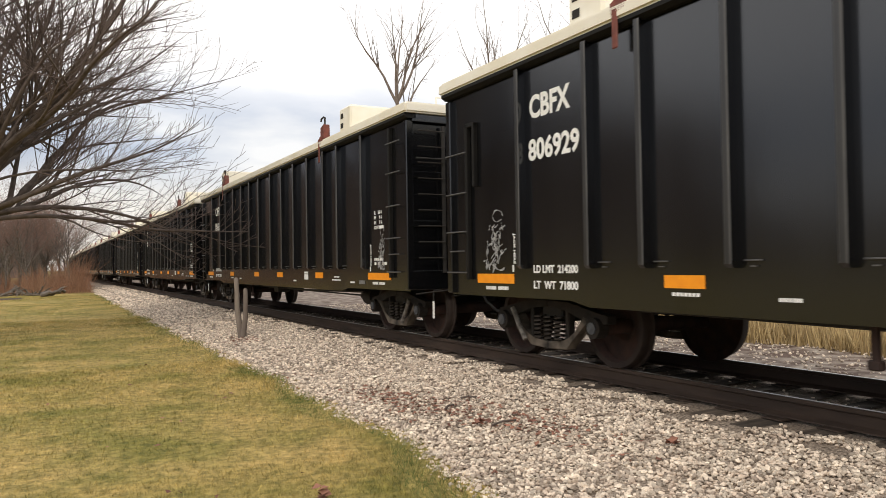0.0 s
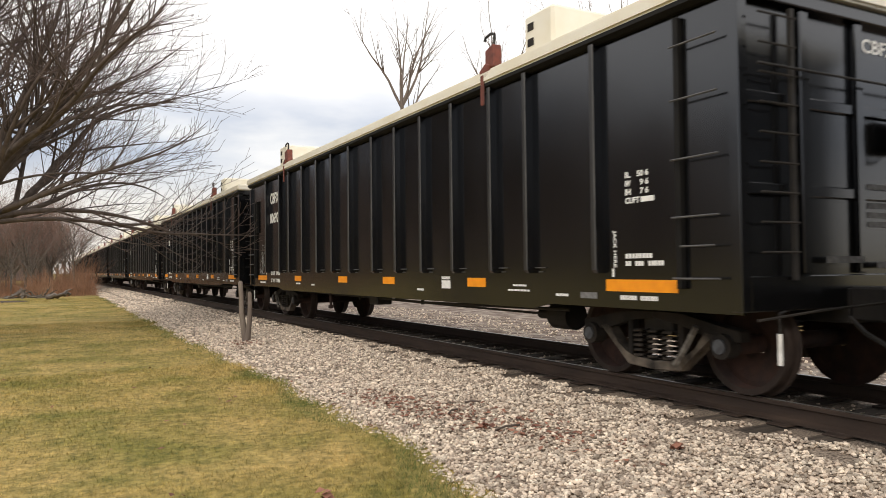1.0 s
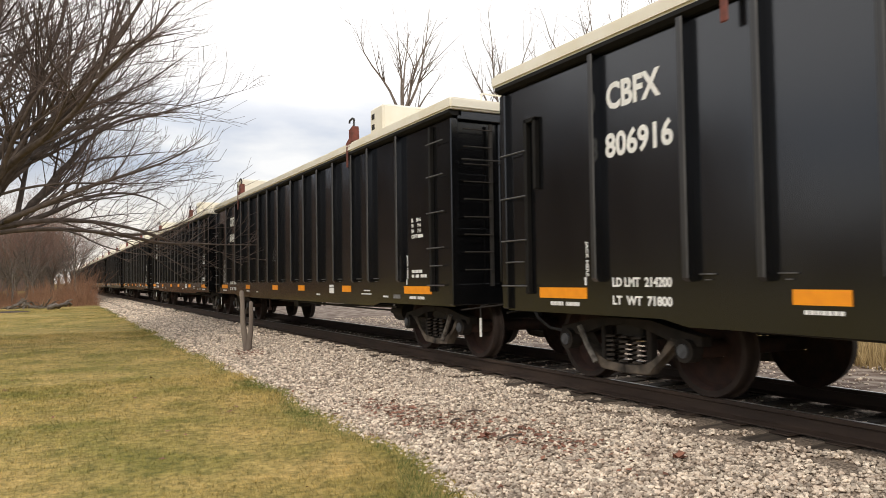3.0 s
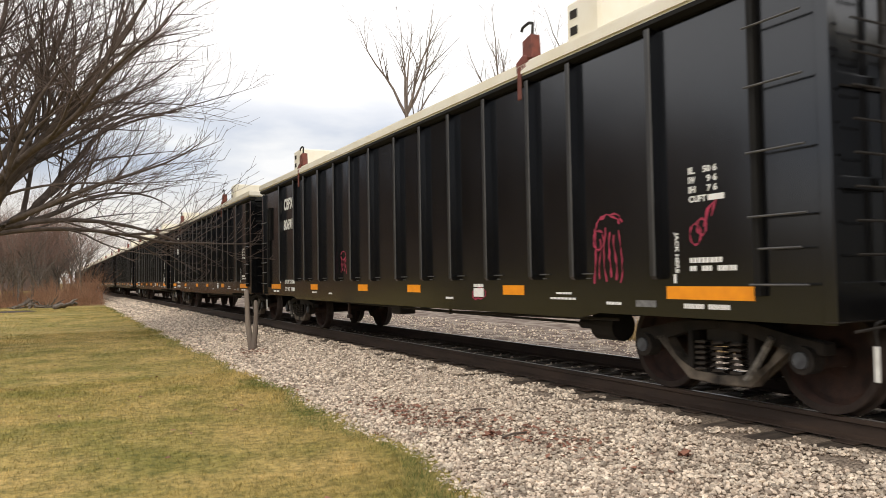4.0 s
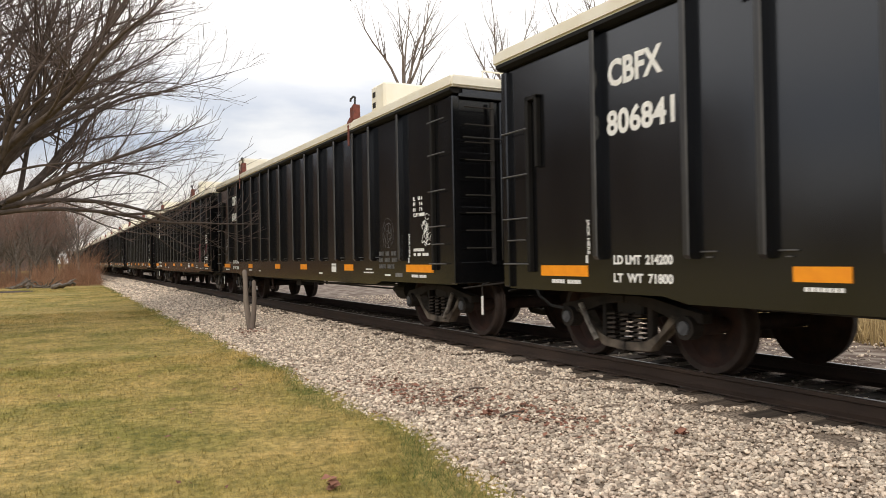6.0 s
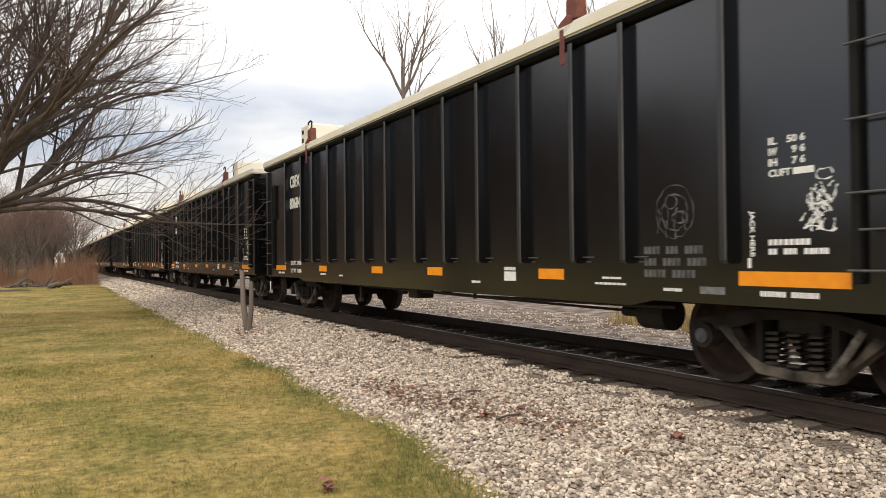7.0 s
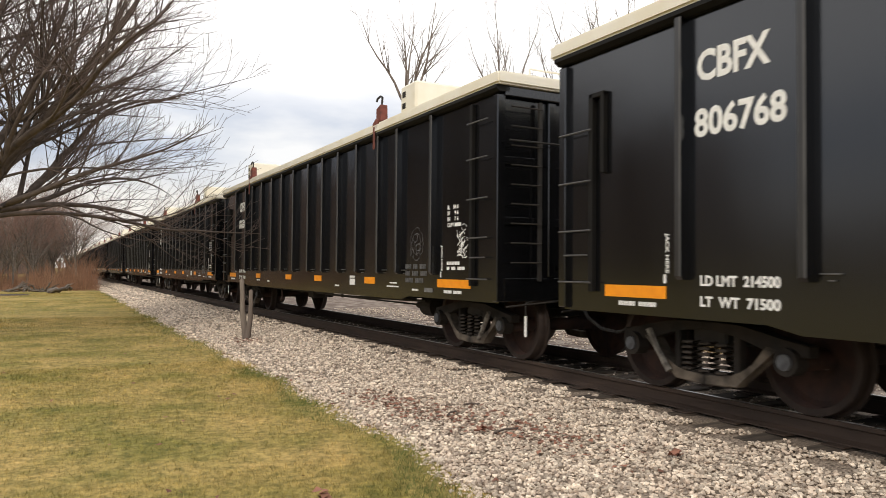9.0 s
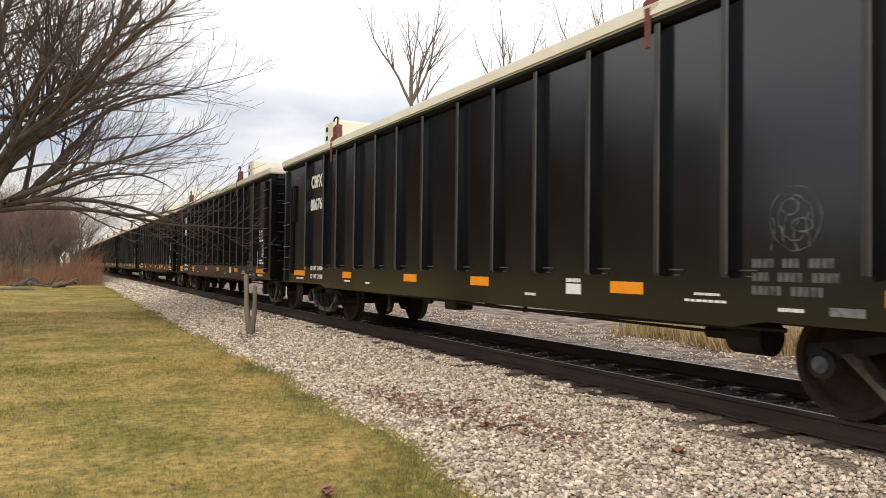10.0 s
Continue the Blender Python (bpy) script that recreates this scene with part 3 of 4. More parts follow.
    part("valve_box", box(bmesh.new(), -1.25, -0.95, 8.0, 8.35, 0.55, 0.80, 0.02), GRIME, car)
    # ladders at both ends of both sides
    rung = mesh_of(rod(bmesh.new(), (0, 0, 0), (0, 0.51, 0), 0.0095, 8), WORN_HIGHLIGHT)
    short = mesh_of(rod(bmesh.new(), (0, 0, 0), (0, 0.37, 0), 0.009, 8), WORN_HIGHLIGHT)
    stile = mesh_of(box(bmesh.new(), -0.03, 0.03, -0.03, 0.03, 0.98, 2.98, 0.006), MATTE)
    high_stile = mesh_of(box(bmesh.new(), -0.03, 0.03, -0.03, 0.03, 0.98, 3.34, 0.006), MATTE)
    for s in (-1, 1):
        for y in (0.125, y1 - 0.56):
            inner = 0.47 if y < 1 else 0.04
            lad = part("ladder", high_stile if y < 1 else stile, None, car)
            lad.matrix_basis = pose(s * (PANEL + 0.03), y + inner, 0)
            for z in (3.08, 2.61, 2.095, 1.595, 1.345, 1.07)[0 if y < 1 else 1:]:
                rg = part("rung", short if z == 1.345 else rung, None, lad)
                rg.matrix_basis = pose(s * 0.06, (0.05 if z == 1.345 else 0) - inner, z)
            if y < 1:
                continue
            grab = bmesh.new()
            box(grab, -0.03, 0.03, 0.15, 0.20, 2.16, 2.97, 0.006)
            box(grab, -0.03, 0.03, -0.02, 0.20, 2.93, 2.98, 0.006)
            part("grab_iron", grab, MATTE, lad, "dull black bracket beside the ladder").matrix_basis = pose(0, 0, 0, 0, 0, 180)
    # end ladders, brake wheel
    cross = mesh_of(rod(bmesh.new(), (0, 0, 0), (0.46, 0, 0), 0.0095, 8), CAST)
    cstile = mesh_of(box(bmesh.new(), -0.025, 0.025, -0.02, 0.02, 1.05, 3.3, 0.005), GRIME)
    for g, y in ((-1, REAR - 0.02), (1, y1 + 0.02)):
        lad = part("end_ladder", cstile, None, car)
        lad.matrix_basis = pose(-HALF + 0.62, y, 0)
        for z in (3.20, 2.96, 2.72, 2.48, 2.24, 2.0, 1.76, 1.52, 1.28):
            rg = part("rung", cross, None, lad)
            rg.matrix_basis = pose(-0.46, g * 0.05, z)
        rail = part("grab_rail", rod(bmesh.new(), (-HALF + 0.12, y + g * 0.07, 2.78), (HALF - 0.2, y + g * 0.07, 2.78), 0.012, 8), GRIME, car)
    ring = bmesh.new()
    pts = [(0.55 + 0.22 * math.cos(a), REAR - 0.16, 2.35 + 0.22 * math.sin(a)) for a in np.linspace(0, 2 * math.pi, 17)]
    path_rod(ring, pts, 0.014)
    for a in (0.5, 2.6, 4.7):
        rod(ring, (0.55, REAR - 0.16, 2.35), (0.55 + 0.22 * math.cos(a), REAR - 0.16, 2.35 + 0.22 * math.sin(a)), 0.012, 6)
    part("brake_wheel", ring, CAST, car, "dull steel brake wheel")
    part("brake_housing", box(bmesh.new(), 0.40, 0.70, REAR - 0.14, REAR, 2.2, 2.5, 0.02), GRIME, car)
    # couplers with hoses
    for g, y in ((-1, REAR), (1, y1)):
        bm = bmesh.new()
        box(bm, -0.20, 0.20, min(y - 0.1 * g, y + 0.28 * g), max(y - 0.1 * g, y + 0.28 * g), 0.68, 0.98, 0.02)
        box(bm, -0.09, 0.09, min(y, y + 0.52 * g), max(y, y + 0.52 * g), 0.74, 0.92, 0.02)
        box(bm, -0.17, 0.17, min(y + 0.48 * g, y + 0.61 * g), max(y + 0.48 * g, y + 0.61 * g), 0.69, 0.97, 0.04)
        part("coupler", bm, GRIME, car, "grimy steel knuckle coupler")
        hose = [(-0.30, y + 0.05 * g, 0.72), (-0.34, y + 0.2 * g, 0.60), (-0.30, y + 0.42 * g, 0.47), (-0.22, y + 0.61 * g, 0.44)]
        part("air_hose", path_rod(bmesh.new(), hose, 0.022), GRIME, car)
        lever = [(-HALF + 0.1, y + 0.06 * g, 0.74), (-0.8, y + 0.12 * g, 0.80), (-0.2, y + 0.35 * g, 0.86)]
        part("uncoupling_lever", path_rod(bmesh.new(), lever, 0.011), CAST, car)
    # cover
    bm = bmesh.new()
    w, e = HALF + 0.055, 0.10
    lo = [bm.verts.new((x, y, CHORD + 0.002)) for x, y in ((-w, REAR - e), (w, REAR - e), (w, y1 + e), (-w, y1 + e))]
    hi = [bm.verts.new((x, y, CHORD + 0.155)) for x, y in ((-w, REAR - e), (w, REAR - e), (w, y1 + e), (-w, y1 + e))]
    tp = [bm.verts.new((x, y, CHORD + 0.30)) for x, y in ((-0.75, 0.85), (0.75, 0.85), (0.75, y1 - 0.85), (-0.75, y1 - 0.85))]
    for a, b in ((lo, hi), (hi, tp)):
        for i in range(4):
            bm.faces.new((a[i], a[(i + 1) % 4], b[(i + 1) % 4], b[i]))
    bm.faces.new(tp)
    bm.faces.new(lo[::-1])
    bmesh.ops.bevel(bm, geom=bm.edges[:], offset=0.025, segments=2, affect="EDGES")
    cover = part("cover", bm, CREAM, car, "cream fibreglass lid over the load")
    for y in (2.50, 12.78):
        hump = box(bmesh.new(), -1.46, 1.46, y, y + 0.56, CHORD + 0.10, CHORD + 0.66, 0.035)
        part("cover_hump", hump, CREAM, cover, "raised cream box on the lid")
        for z in (0.28, 0.46):
            part("vent_slot", box(bmesh.new(), -1.466, -1.456, y + 0.36, y + 0.48, CHORD + z, CHORD + z + 0.09), CAST, cover)
    for y in (0.25, y1 - 0.25):
        part("cover_rail", path_rod(bmesh.new(), [(-0.9, y, CHORD + 0.2), (-0.9, y, CHORD + 0.36), (0.4, y, CHORD + 0.36), (0.4, y, CHORD + 0.2)], 0.013), CREAM, cover)
    for y in (POSTS[2], POSTS[-3] + 0.16):
        c = CHORD - 0.05
        bm = bmesh.new()
        box(bm, -HALF - 0.06, -HALF - 0.04, y + 0.06, y + 0.14, c - 0.22, c + 0.16)
        prism(bm, [(y + 0.16, c + 0.08), (y + 0.17, c + 0.22), (y + 0.03, c + 0.29), (y - 0.06, c + 0.26), (y - 0.05, c + 0.13)], "x", -HALF - 0.055, -HALF + 0.07)
        prism(bm, [(y + 0.05, c + 0.22), (y + 0.05, c + 0.45), (y - 0.13, c + 0.50), (y - 0.15, c + 0.22)], "x", -HALF - 0.04, -HALF + 0.09)
        bmesh.ops.bevel(bm, geom=bm.edges[:], offset=0.01, segments=1, affect="EDGES")
        lv = part("cover_latch", bm, RED, car, "rust red latch arm")
        hk = path_rod(bmesh.new(), [(-HALF, y - 0.10, c + 0.47), (-HALF, y - 0.12, c + 0.62), (-HALF, y - 0.04, c + 0.65), (-HALF, y + 0.09, c + 0.63), (-HALF, y + 0.11, c + 0.585)], 0.018)
        part("latch_hook", hk, GRIME, lv)
    # bogies
    shared = {"bolster": mesh_of(box(bmesh.new(), -1.0, 1.0, -0.2, 0.2, 0.50, 0.70, 0.02), GRIME), "cap": mesh_of(rod(bmesh.new(), (-0.07, 0, 0), (0.07, 0, 0), 0.115, 14), CAST), "wheelset": wheelset_mesh(),
              "end_cap": mesh_of(rod(bmesh.new(), (-0.012, 0, 0), (0.012, 0, 0), 0.068, 12), END_CAP)}
    shared["spring"] = coil_mesh()
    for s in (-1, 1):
        # Upper frame in the shade-darkened steel, lower arms in the dusty one.
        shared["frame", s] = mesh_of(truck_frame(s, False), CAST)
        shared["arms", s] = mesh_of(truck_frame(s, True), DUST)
    for y in TRUCKS:
        bogie = build_truck(car, y, shared)
        g = -1 if y < 5 else 1
        part("brake_strut", path_rod(bmesh.new(), [(-1.14, g * 0.36, 0.24), (-1.14, g * 0.50, 0.42), (-1.14, g * 0.63, 0.62)], 0.032), STRUT, bogie, "chalky pale brake strut")
    part("lever_grip", box(bmesh.new(), -1.17, -1.15, -0.085, -0.045, 0.36, 0.62, 0.004), WHITE, car, "white painted lever grip")
    part("lever_rod", path_rod(bmesh.new(), [(-1.16, -0.065, 0.6), (-1.16, -0.065, 0.78), (-0.9, 0.0, 0.82)], 0.011), GRIME, car)
    # stencils on the rear end
    for me, x, z in ((fit_text(letters("CBFX", 0.2, 0.02), 0.52, 0.13), 0.12, 3.10), (plate_mesh(0.52, 0.055, GREY), -0.62, 1.19), (plate_mesh(0.62, 0.055, GREY), 0.08, 1.14)):
        part("end_stencil", me, None, car).matrix_basis = pose(x, REAR - 0.062 if z < 1.3 else REAR + 0.054, z, 90, 0, 0)
    for i in range(5):
        part("end_stencil", plate_mesh(0.36, 0.05, GREY), None, car).matrix_basis = pose(0.14, REAR + 0.054, 1.90 - 0.085 * i - 0.05, 90, 0, 0)
    # tape and stencils on the side
    for y0, w in ((0.66, 0.94), (3.87, 0.46), (6.63, 0.46), (8.73, 0.46), (11.50, 0.46), (14.33, 0.82)):
        stencil(car, "reflective_stripe", plate_mesh(w, 0.115, ORANGE), y0 + w, 0.94, label="bright orange reflective stripe")
    for y0, w, z, h, mat in ((2.90, 0.46, 0.905, 0.022, WHITE), (2.97, 0.28, 0.962, 0.022, WHITE),
                             (2.2, 0.22, 0.87, 0.028, WHITE), (1.74, 0.26, 0.86, 0.062, GREY), (5.6, 0.22, 0.86, 0.03, WHITE), (4.79, 0.25, 0.905, 0.11, WHITE), (4.79, 0.25, 1.03, 0.04, WHITE),
                             (10.6, 0.2, 0.86, 0.03, WHITE), (11.55, 0.32, 0.872, 0.032, WHITE)):
        if h > 0.05:
            stencil(car, "stencil_bar", plate_mesh(w, h, mat), y0 + w, z)
        else:
            words(car, w, h, mat, (7,), y0 + w, z)
    for y0 in (0.90, 14.45):
        words(car, 0.50, 0.042, WHITE, (7, 7), y0 + 0.50, 0.862)
    for k, (one, two) in enumerate((("IL", "50 6"), ("IW", "9 6"), ("IH", "7 6"))):
        z = 2.02 - 0.082 * k
        stencil(car, "stencil_text", fit_text(letters(one, 0.1, 0.03), 0.075, 0.058), 1.31, z)
        wide = 0.15 if k == 0 else 0.11
        stencil(car, "stencil_text", fit_text(letters(two, 0.1, 0.03), wide, 0.058), 1.00 + wide, z)
    stencil(car, "stencil_text", fit_text(letters("CUFT", 0.1, 0.03), 0.19, 0.058), 1.31, 1.774)
    stencil(car, "stencil_bar", plate_mesh(0.17, 0.05, WHITE), 1.10, 1.778)
    jack = fit_text(letters("JACK HERE", 0.1, 0.03), 0.36, 0.055)
    for y in (1.50, 14.35):
        stencil(car, "stencil_text", jack, y, 1.53, -90)
        stencil(car, "stencil_bar", plate_mesh(0.03, 0.08, WHITE), y + 0.01, 1.08)
    return car


first_car = build_car()
NUMBERS = {-1: "806929", -2: "806807", -3: "806916", -4: "806843", -5: "806841", -6: "806805", -7: "806768", 0: "806911"}
MARK = fit_text(letters("CBFX", 0.3, 0.034), 0.73, 0.27)
LIMIT = [fit_text(letters("LD LMT  " + a, 0.1, 0.035), 0.78, 0.092) for a in ("214200", "214500")]
WEIGHT = [fit_text(letters("LT  WT  " + a, 0.1, 0.035), 0.78, 0.092) for a in ("71800", "71500")]


def stroke_mesh(line, r, mat):
    """One flat spray stroke on a side, from (across, up) points."""
    bm = bmesh.new()
    pairs = []
    for i, p in enumerate(line):
        a, b = line[max(i - 1, 0)], line[min(i + 1, len(line) - 1)]
        d = Vector((b[0] - a[0], b[1] - a[1]))
        nrm = (Vector((-d.y, d.x)).normalized() if d.length else Vector((0, 1))) * r * (0.6 + 0.4 * math.sin(i * 1.7))
        pairs.append([bm.verts.new((p[0] + k * nrm.x, p[1] + k * nrm.y, 0.001 + 0.00003 * i)) for k in (-1, 1)])
    for p, q in zip(pairs, pairs[1:]):
        bm.faces.new((p[0], p[1], q[1], q[0]))
    return mesh_of(bm, mat)


def spray(car, strokes, y, z, r, mat, label):
    """One painted drawing of several strokes, its lower left corner at y, z."""
    bm = bmesh.new()
    for i, line in enumerate(strokes):
        me = stroke_mesh([p for p in line], r * (0.8 + 0.15 * (i % 4)), mat)
        me.transform(Matrix.Translation((0, 0, 0.0001 * i)))
        bm.from_mesh(me)
        bpy.data.meshes.remove(me)
    stencil(car, "graffiti", bm_mesh(bm, mat), y, z, x=-PANEL - 0.002, label=label)


def bm_mesh(bm, mat):
    me = bpy.data.meshes.new("m")
    bm.to_mesh(me)
    bm.free()
    me.materials.append(mat)
    return me


def oval(cx, cy, rx, ry, a0=0.0, a1=6.4, n=22, wob=0.0, seed=0):
    rng = random.Random(seed)
    return [(cx + rx * math.cos(a) + rng.gauss(0, wob), cy + ry * math.sin(a) + rng.gauss(0, wob)) for a in np.linspace(a0, a1, n)]


def drips(seed, w, h, n, top=0.8):
    """Wavering upright strokes side by side."""
    rng = random.Random(seed)
    out = []
    for i in range(n):
        x = w * (i + 0.5) / n
        y1, y0 = h * top * rng.uniform(0.85, 1.1), h * rng.uniform(0, 0.25)
        out.append([(x + w * 0.04 * math.sin(5 * f + i) + rng.gauss(0, w * 0.01), y1 + (y0 - y1) * f) for f in np.linspace(0, 1, 10)])
    return out


def figure(seed, w, h):
    """A rubbed chalk figure: a curl for a head over a ragged, hatched body."""
    rng = random.Random(seed)
    out = [oval(w * 0.62, h * 0.90, w * 0.20, h * 0.09, 0, 5.6, 14, w * 0.01, seed)]
    for i in range(46):
        y = h * (0.05 + 0.72 * rng.random())
        x = w * (0.5 + rng.gauss(0, 0.17))
        ln = w * rng.uniform(0.12, 0.34)
        t = rng.gauss(1.2, 0.7)
        out.append([(x + ln * (f - 0.5) * math.cos(t) + rng.gauss(0, w * 0.012), y + ln * (f - 0.5) * math.sin(t)) for f in np.linspace(0, 1, 5)])
    out.append([(w * (0.12 + 0.76 * f), h * (0.06 + 0.05 * math.sin(f * 6))) for f in np.linspace(0, 1, 10)])
    return out


def letter_car(car, k):
    stencil(car, "reporting_mark", MARK, 13.97, 2.80, label="white stencilled reporting mark")
    if k in NUMBERS:
        num = fit_text(letters(NUMBERS[k], 0.3, 0.03), 0.90, 0.255)
        stencil(car, "car_number", num, 14.00, 2.325, label="white stencilled car number")
    else:
        stencil(car, "car_number", plate_mesh(0.80, 0.22, WHITE), 14.0, 2.325)
    stencil(car, "load_limit", LIMIT[k == -7], 13.94, 1.065)
    stencil(car, "light_weight", WEIGHT[k == -7], 13.94, 0.890)
    deeper = -PANEL - 0.002
    if k <= -4:
        wreath = [oval(0.24, 0.25, 0.22, 0.24, wob=0.008, seed=k), oval(0.24, 0.25, 0.15, 0.16, wob=0.01, seed=k + 1), oval(0.20, 0.34, 0.07, 0.06, seed=k + 2), oval(0.30, 0.20, 0.09, 0.05, seed=k + 3)]
        spray(car, wreath + drips(k, 0.40, 0.36, 4), 2.52, 1.32, 0.008, FAINT, "worn grey round emblem")
        for i, (w, counts) in enumerate(((0.70, (4, 3, 4)), (0.74, (3, 4, 4)), (0.62, (5, 5)))):
            words(car, w, 0.07, FAINT, counts, 2.66, 1.20 - 0.105 * i, deeper)
        spray(car, figure(k + 40, 0.34, 0.46), 1.06, 1.345, 0.0085, WHITE, "rubbed white chalk figure")
    words(car, 0.36, 0.045, WHITE, (8,), 1.32, 1.255, deeper)
    words(car, 0.50, 0.045, WHITE, (2, 3, 5), 1.32, 1.185, deeper)
    if k in (-1, -2, 3, 6):
        spray(car, figure(k + 7, 0.56, 0.74), 15.02, 1.09, 0.013, SPRAY, "rubbed white chalk figure")
    if k in (0, 4):
        spray(car, figure(k + 9, 0.36, 0.70), 1.22, 1.10, 0.015, SPRAY, "rubbed white chalk figure")
    if k == -3:
        spray(car, [oval(0.26, 0.58, 0.20, 0.14, 0.2, 3.4, 16, 0.012, 3)] + [oval(0.24, 0.60, 0.17, 0.10, 0.0, 3.2, 14, 0.01, 4), oval(0.10, 0.46, 0.08, 0.10, wob=0.008, seed=5)]
              + drips(62, 0.46, 0.60, 6, 0.9), 2.62, 1.05, 0.015, PINK, "pink spray scrawl with drips")
        spray(car, [oval(0.10, 0.14, 0.06, 0.09, seed=6), oval(0.17, 0.20, 0.05, 0.07, seed=7), [(0.20, 0.20), (0.24, 0.34), (0.30, 0.40), (0.28, 0.28), (0.34, 0.44)]], 1.35, 1.36, 0.016, PINK, "pink spray letters")
        spray(car, drips(64, 0.34, 0.5, 4) + [oval(0.16, 0.40, 0.14, 0.08, seed=8)], 10.1, 1.2, 0.018, PINK, "pink spray scrawl")
        spray(car, [oval(0.2, 0.10, 0.16, 0.07, seed=9), oval(0.1, 0.08, 0.08, 0.06, seed=10)], 5.1, 0.85, 0.015, PINK, "pink spray scrawl")
    if k == -4:
        hook = [(0.10, 0.42), (0.02, 0.30), (0.02, 0.10), (0.12, 0.02), (0.28, 0.03), (0.38, 0.08), (0.44, 0.02), (0.46, -0.06)]
        spray(car, [hook, oval(0.26, 0.56, 0.10, 0.10, wob=0.02, seed=12), oval(0.30, 0.62, 0.08, 0.12, wob=0.02, seed=13), [(0.10, 0.42), (0.20, 0.52), (0.30, 0.56)]], 15.0, 1.08, 0.006, SPRAY, "thin chalk drawing")
    if k == -2:
        spray(car, [oval(0.2, 0.2, 0.14, 0.12, wob=0.02, seed=15)] + drips(16, 0.3, 0.3, 3), 9.2, 1.6, 0.010, FAINT, "faint chalk mark")


cars = {}
for k in CARS:
    place = pose(MID, START + PITCH * k, 0)
    if k == CARS[-1]:
        first_car.matrix_basis = place
        cars[k] = first_car
    else:
        cars[k] = copy_thing(first_car, place)
for k, car in cars.items():
    letter_car(car, k)


# ---- trees ----
def limb(rng, p, way, length, r, rise, wander, steps):
    line = [(p.copy(), r)]
    d = way.normalized()
    for i in range(steps):
        d = (d + Vector((rng.gauss(0, wander), rng.gauss(0, wander), rng.gauss(0, wander) + rise))).normalized()
        p = p + d * (length / steps)
        line.append((p.copy(), r * (1 - 0.94 * (i + 1) / steps)))
    return line


def sprout(rng, lines, line, level, plan):
    """Side branches along a limb, down to the finest twigs."""
    if level >= len(plan):
        return
    count, ratio, spread, rise, wander, steps = plan[level]
    total = sum((b[0] - a[0]).length for a, b in zip(line, line[1:]))
    for i in range(count):
        f = rng.uniform(0.18, 0.98)
        at = f * (len(line) - 1)
        j = min(int(at), len(line) - 2)
        p = line[j][0].lerp(line[j + 1][0], at - j)
        r = line[j][1] + (line[j + 1][1] - line[j][1]) * (at - j)
        d = (line[j + 1][0] - line[j][0]).normalized()
        u = d.orthogonal().normalized()
        u.rotate(Matrix.Rotation(rng.uniform(0, 6.283), 3, d))
        way = d * math.cos(spread) + u * math.sin(spread) * rng.uniform(0.7, 1.2)
        ln = total * ratio * rng.uniform(0.6, 1.25) * (1.15 - 0.6 * f)
        child = limb(rng, p, way, ln, max(r * 0.62, 0.0062), rise, wander, steps)
        lines.append(child)
        sprout(rng, lines, child, level + 1, plan)


def bough(rng, lines, p, way, length, r, level, rise):
    """A limb that arches out and up, with side branches that reach no further than its own tip."""
    steps = max(3, int(length / (0.42 if level < 2 else 0.26)))
    d = way.normalized()
    bend = Vector((rng.gauss(0, 0.05), rng.gauss(0, 0.05), rng.gauss(0, 0.04)))
    line = [(p.copy(), r)]
    thin = 0.0052 if level < 3 else 0.0042
    for i in range(steps):
        if rng.random() < 0.3:
            bend = Vector((rng.gauss(0, 0.07), rng.gauss(0, 0.07), rng.gauss(0, 0.055)))
        d = (d + bend + Vector((0, 0, rise))).normalized()
        p = p + d * (length / steps)
        line.append((p.copy(), max(r * (1 - (i + 1) / steps) ** 0.8, thin)))
    lines.append(line)
    if level == 3:
        return
    count = int(length * (1.5, 2.05, 3.3)[level] + rng.random())
    side = rng.choice((-1, 1))
    for i in range(count):
        f = 0.14 + 0.84 * (i + rng.random()) / max(count, 1)
        at = min(f, 0.99) * steps
        j = int(at)
        q = line[j][0].lerp(line[j + 1][0], at - j)
        rr = line[j][1]
        e = (line[j + 1][0] - line[j][0]).normalized()
        u = e.orthogonal().normalized()
        side = -side
        u.rotate(Matrix.Rotation(rng.uniform(-0.9, 0.9) + (math.pi if side > 0 else 0), 3, e))
        if u.z < -0.6:
            u = -u
        a = rng.uniform(0.40, 0.78)
        ln = max(length * (1.08 - f) * rng.uniform(0.5, 0.85), 0.34)
        bough(rng, lines, q, e * math.cos(a) + u * math.sin(a), ln, max(rr * rng.uniform(0.42, 0.62), 0.0055), level + 1, rise * 0.9 + 0.004)


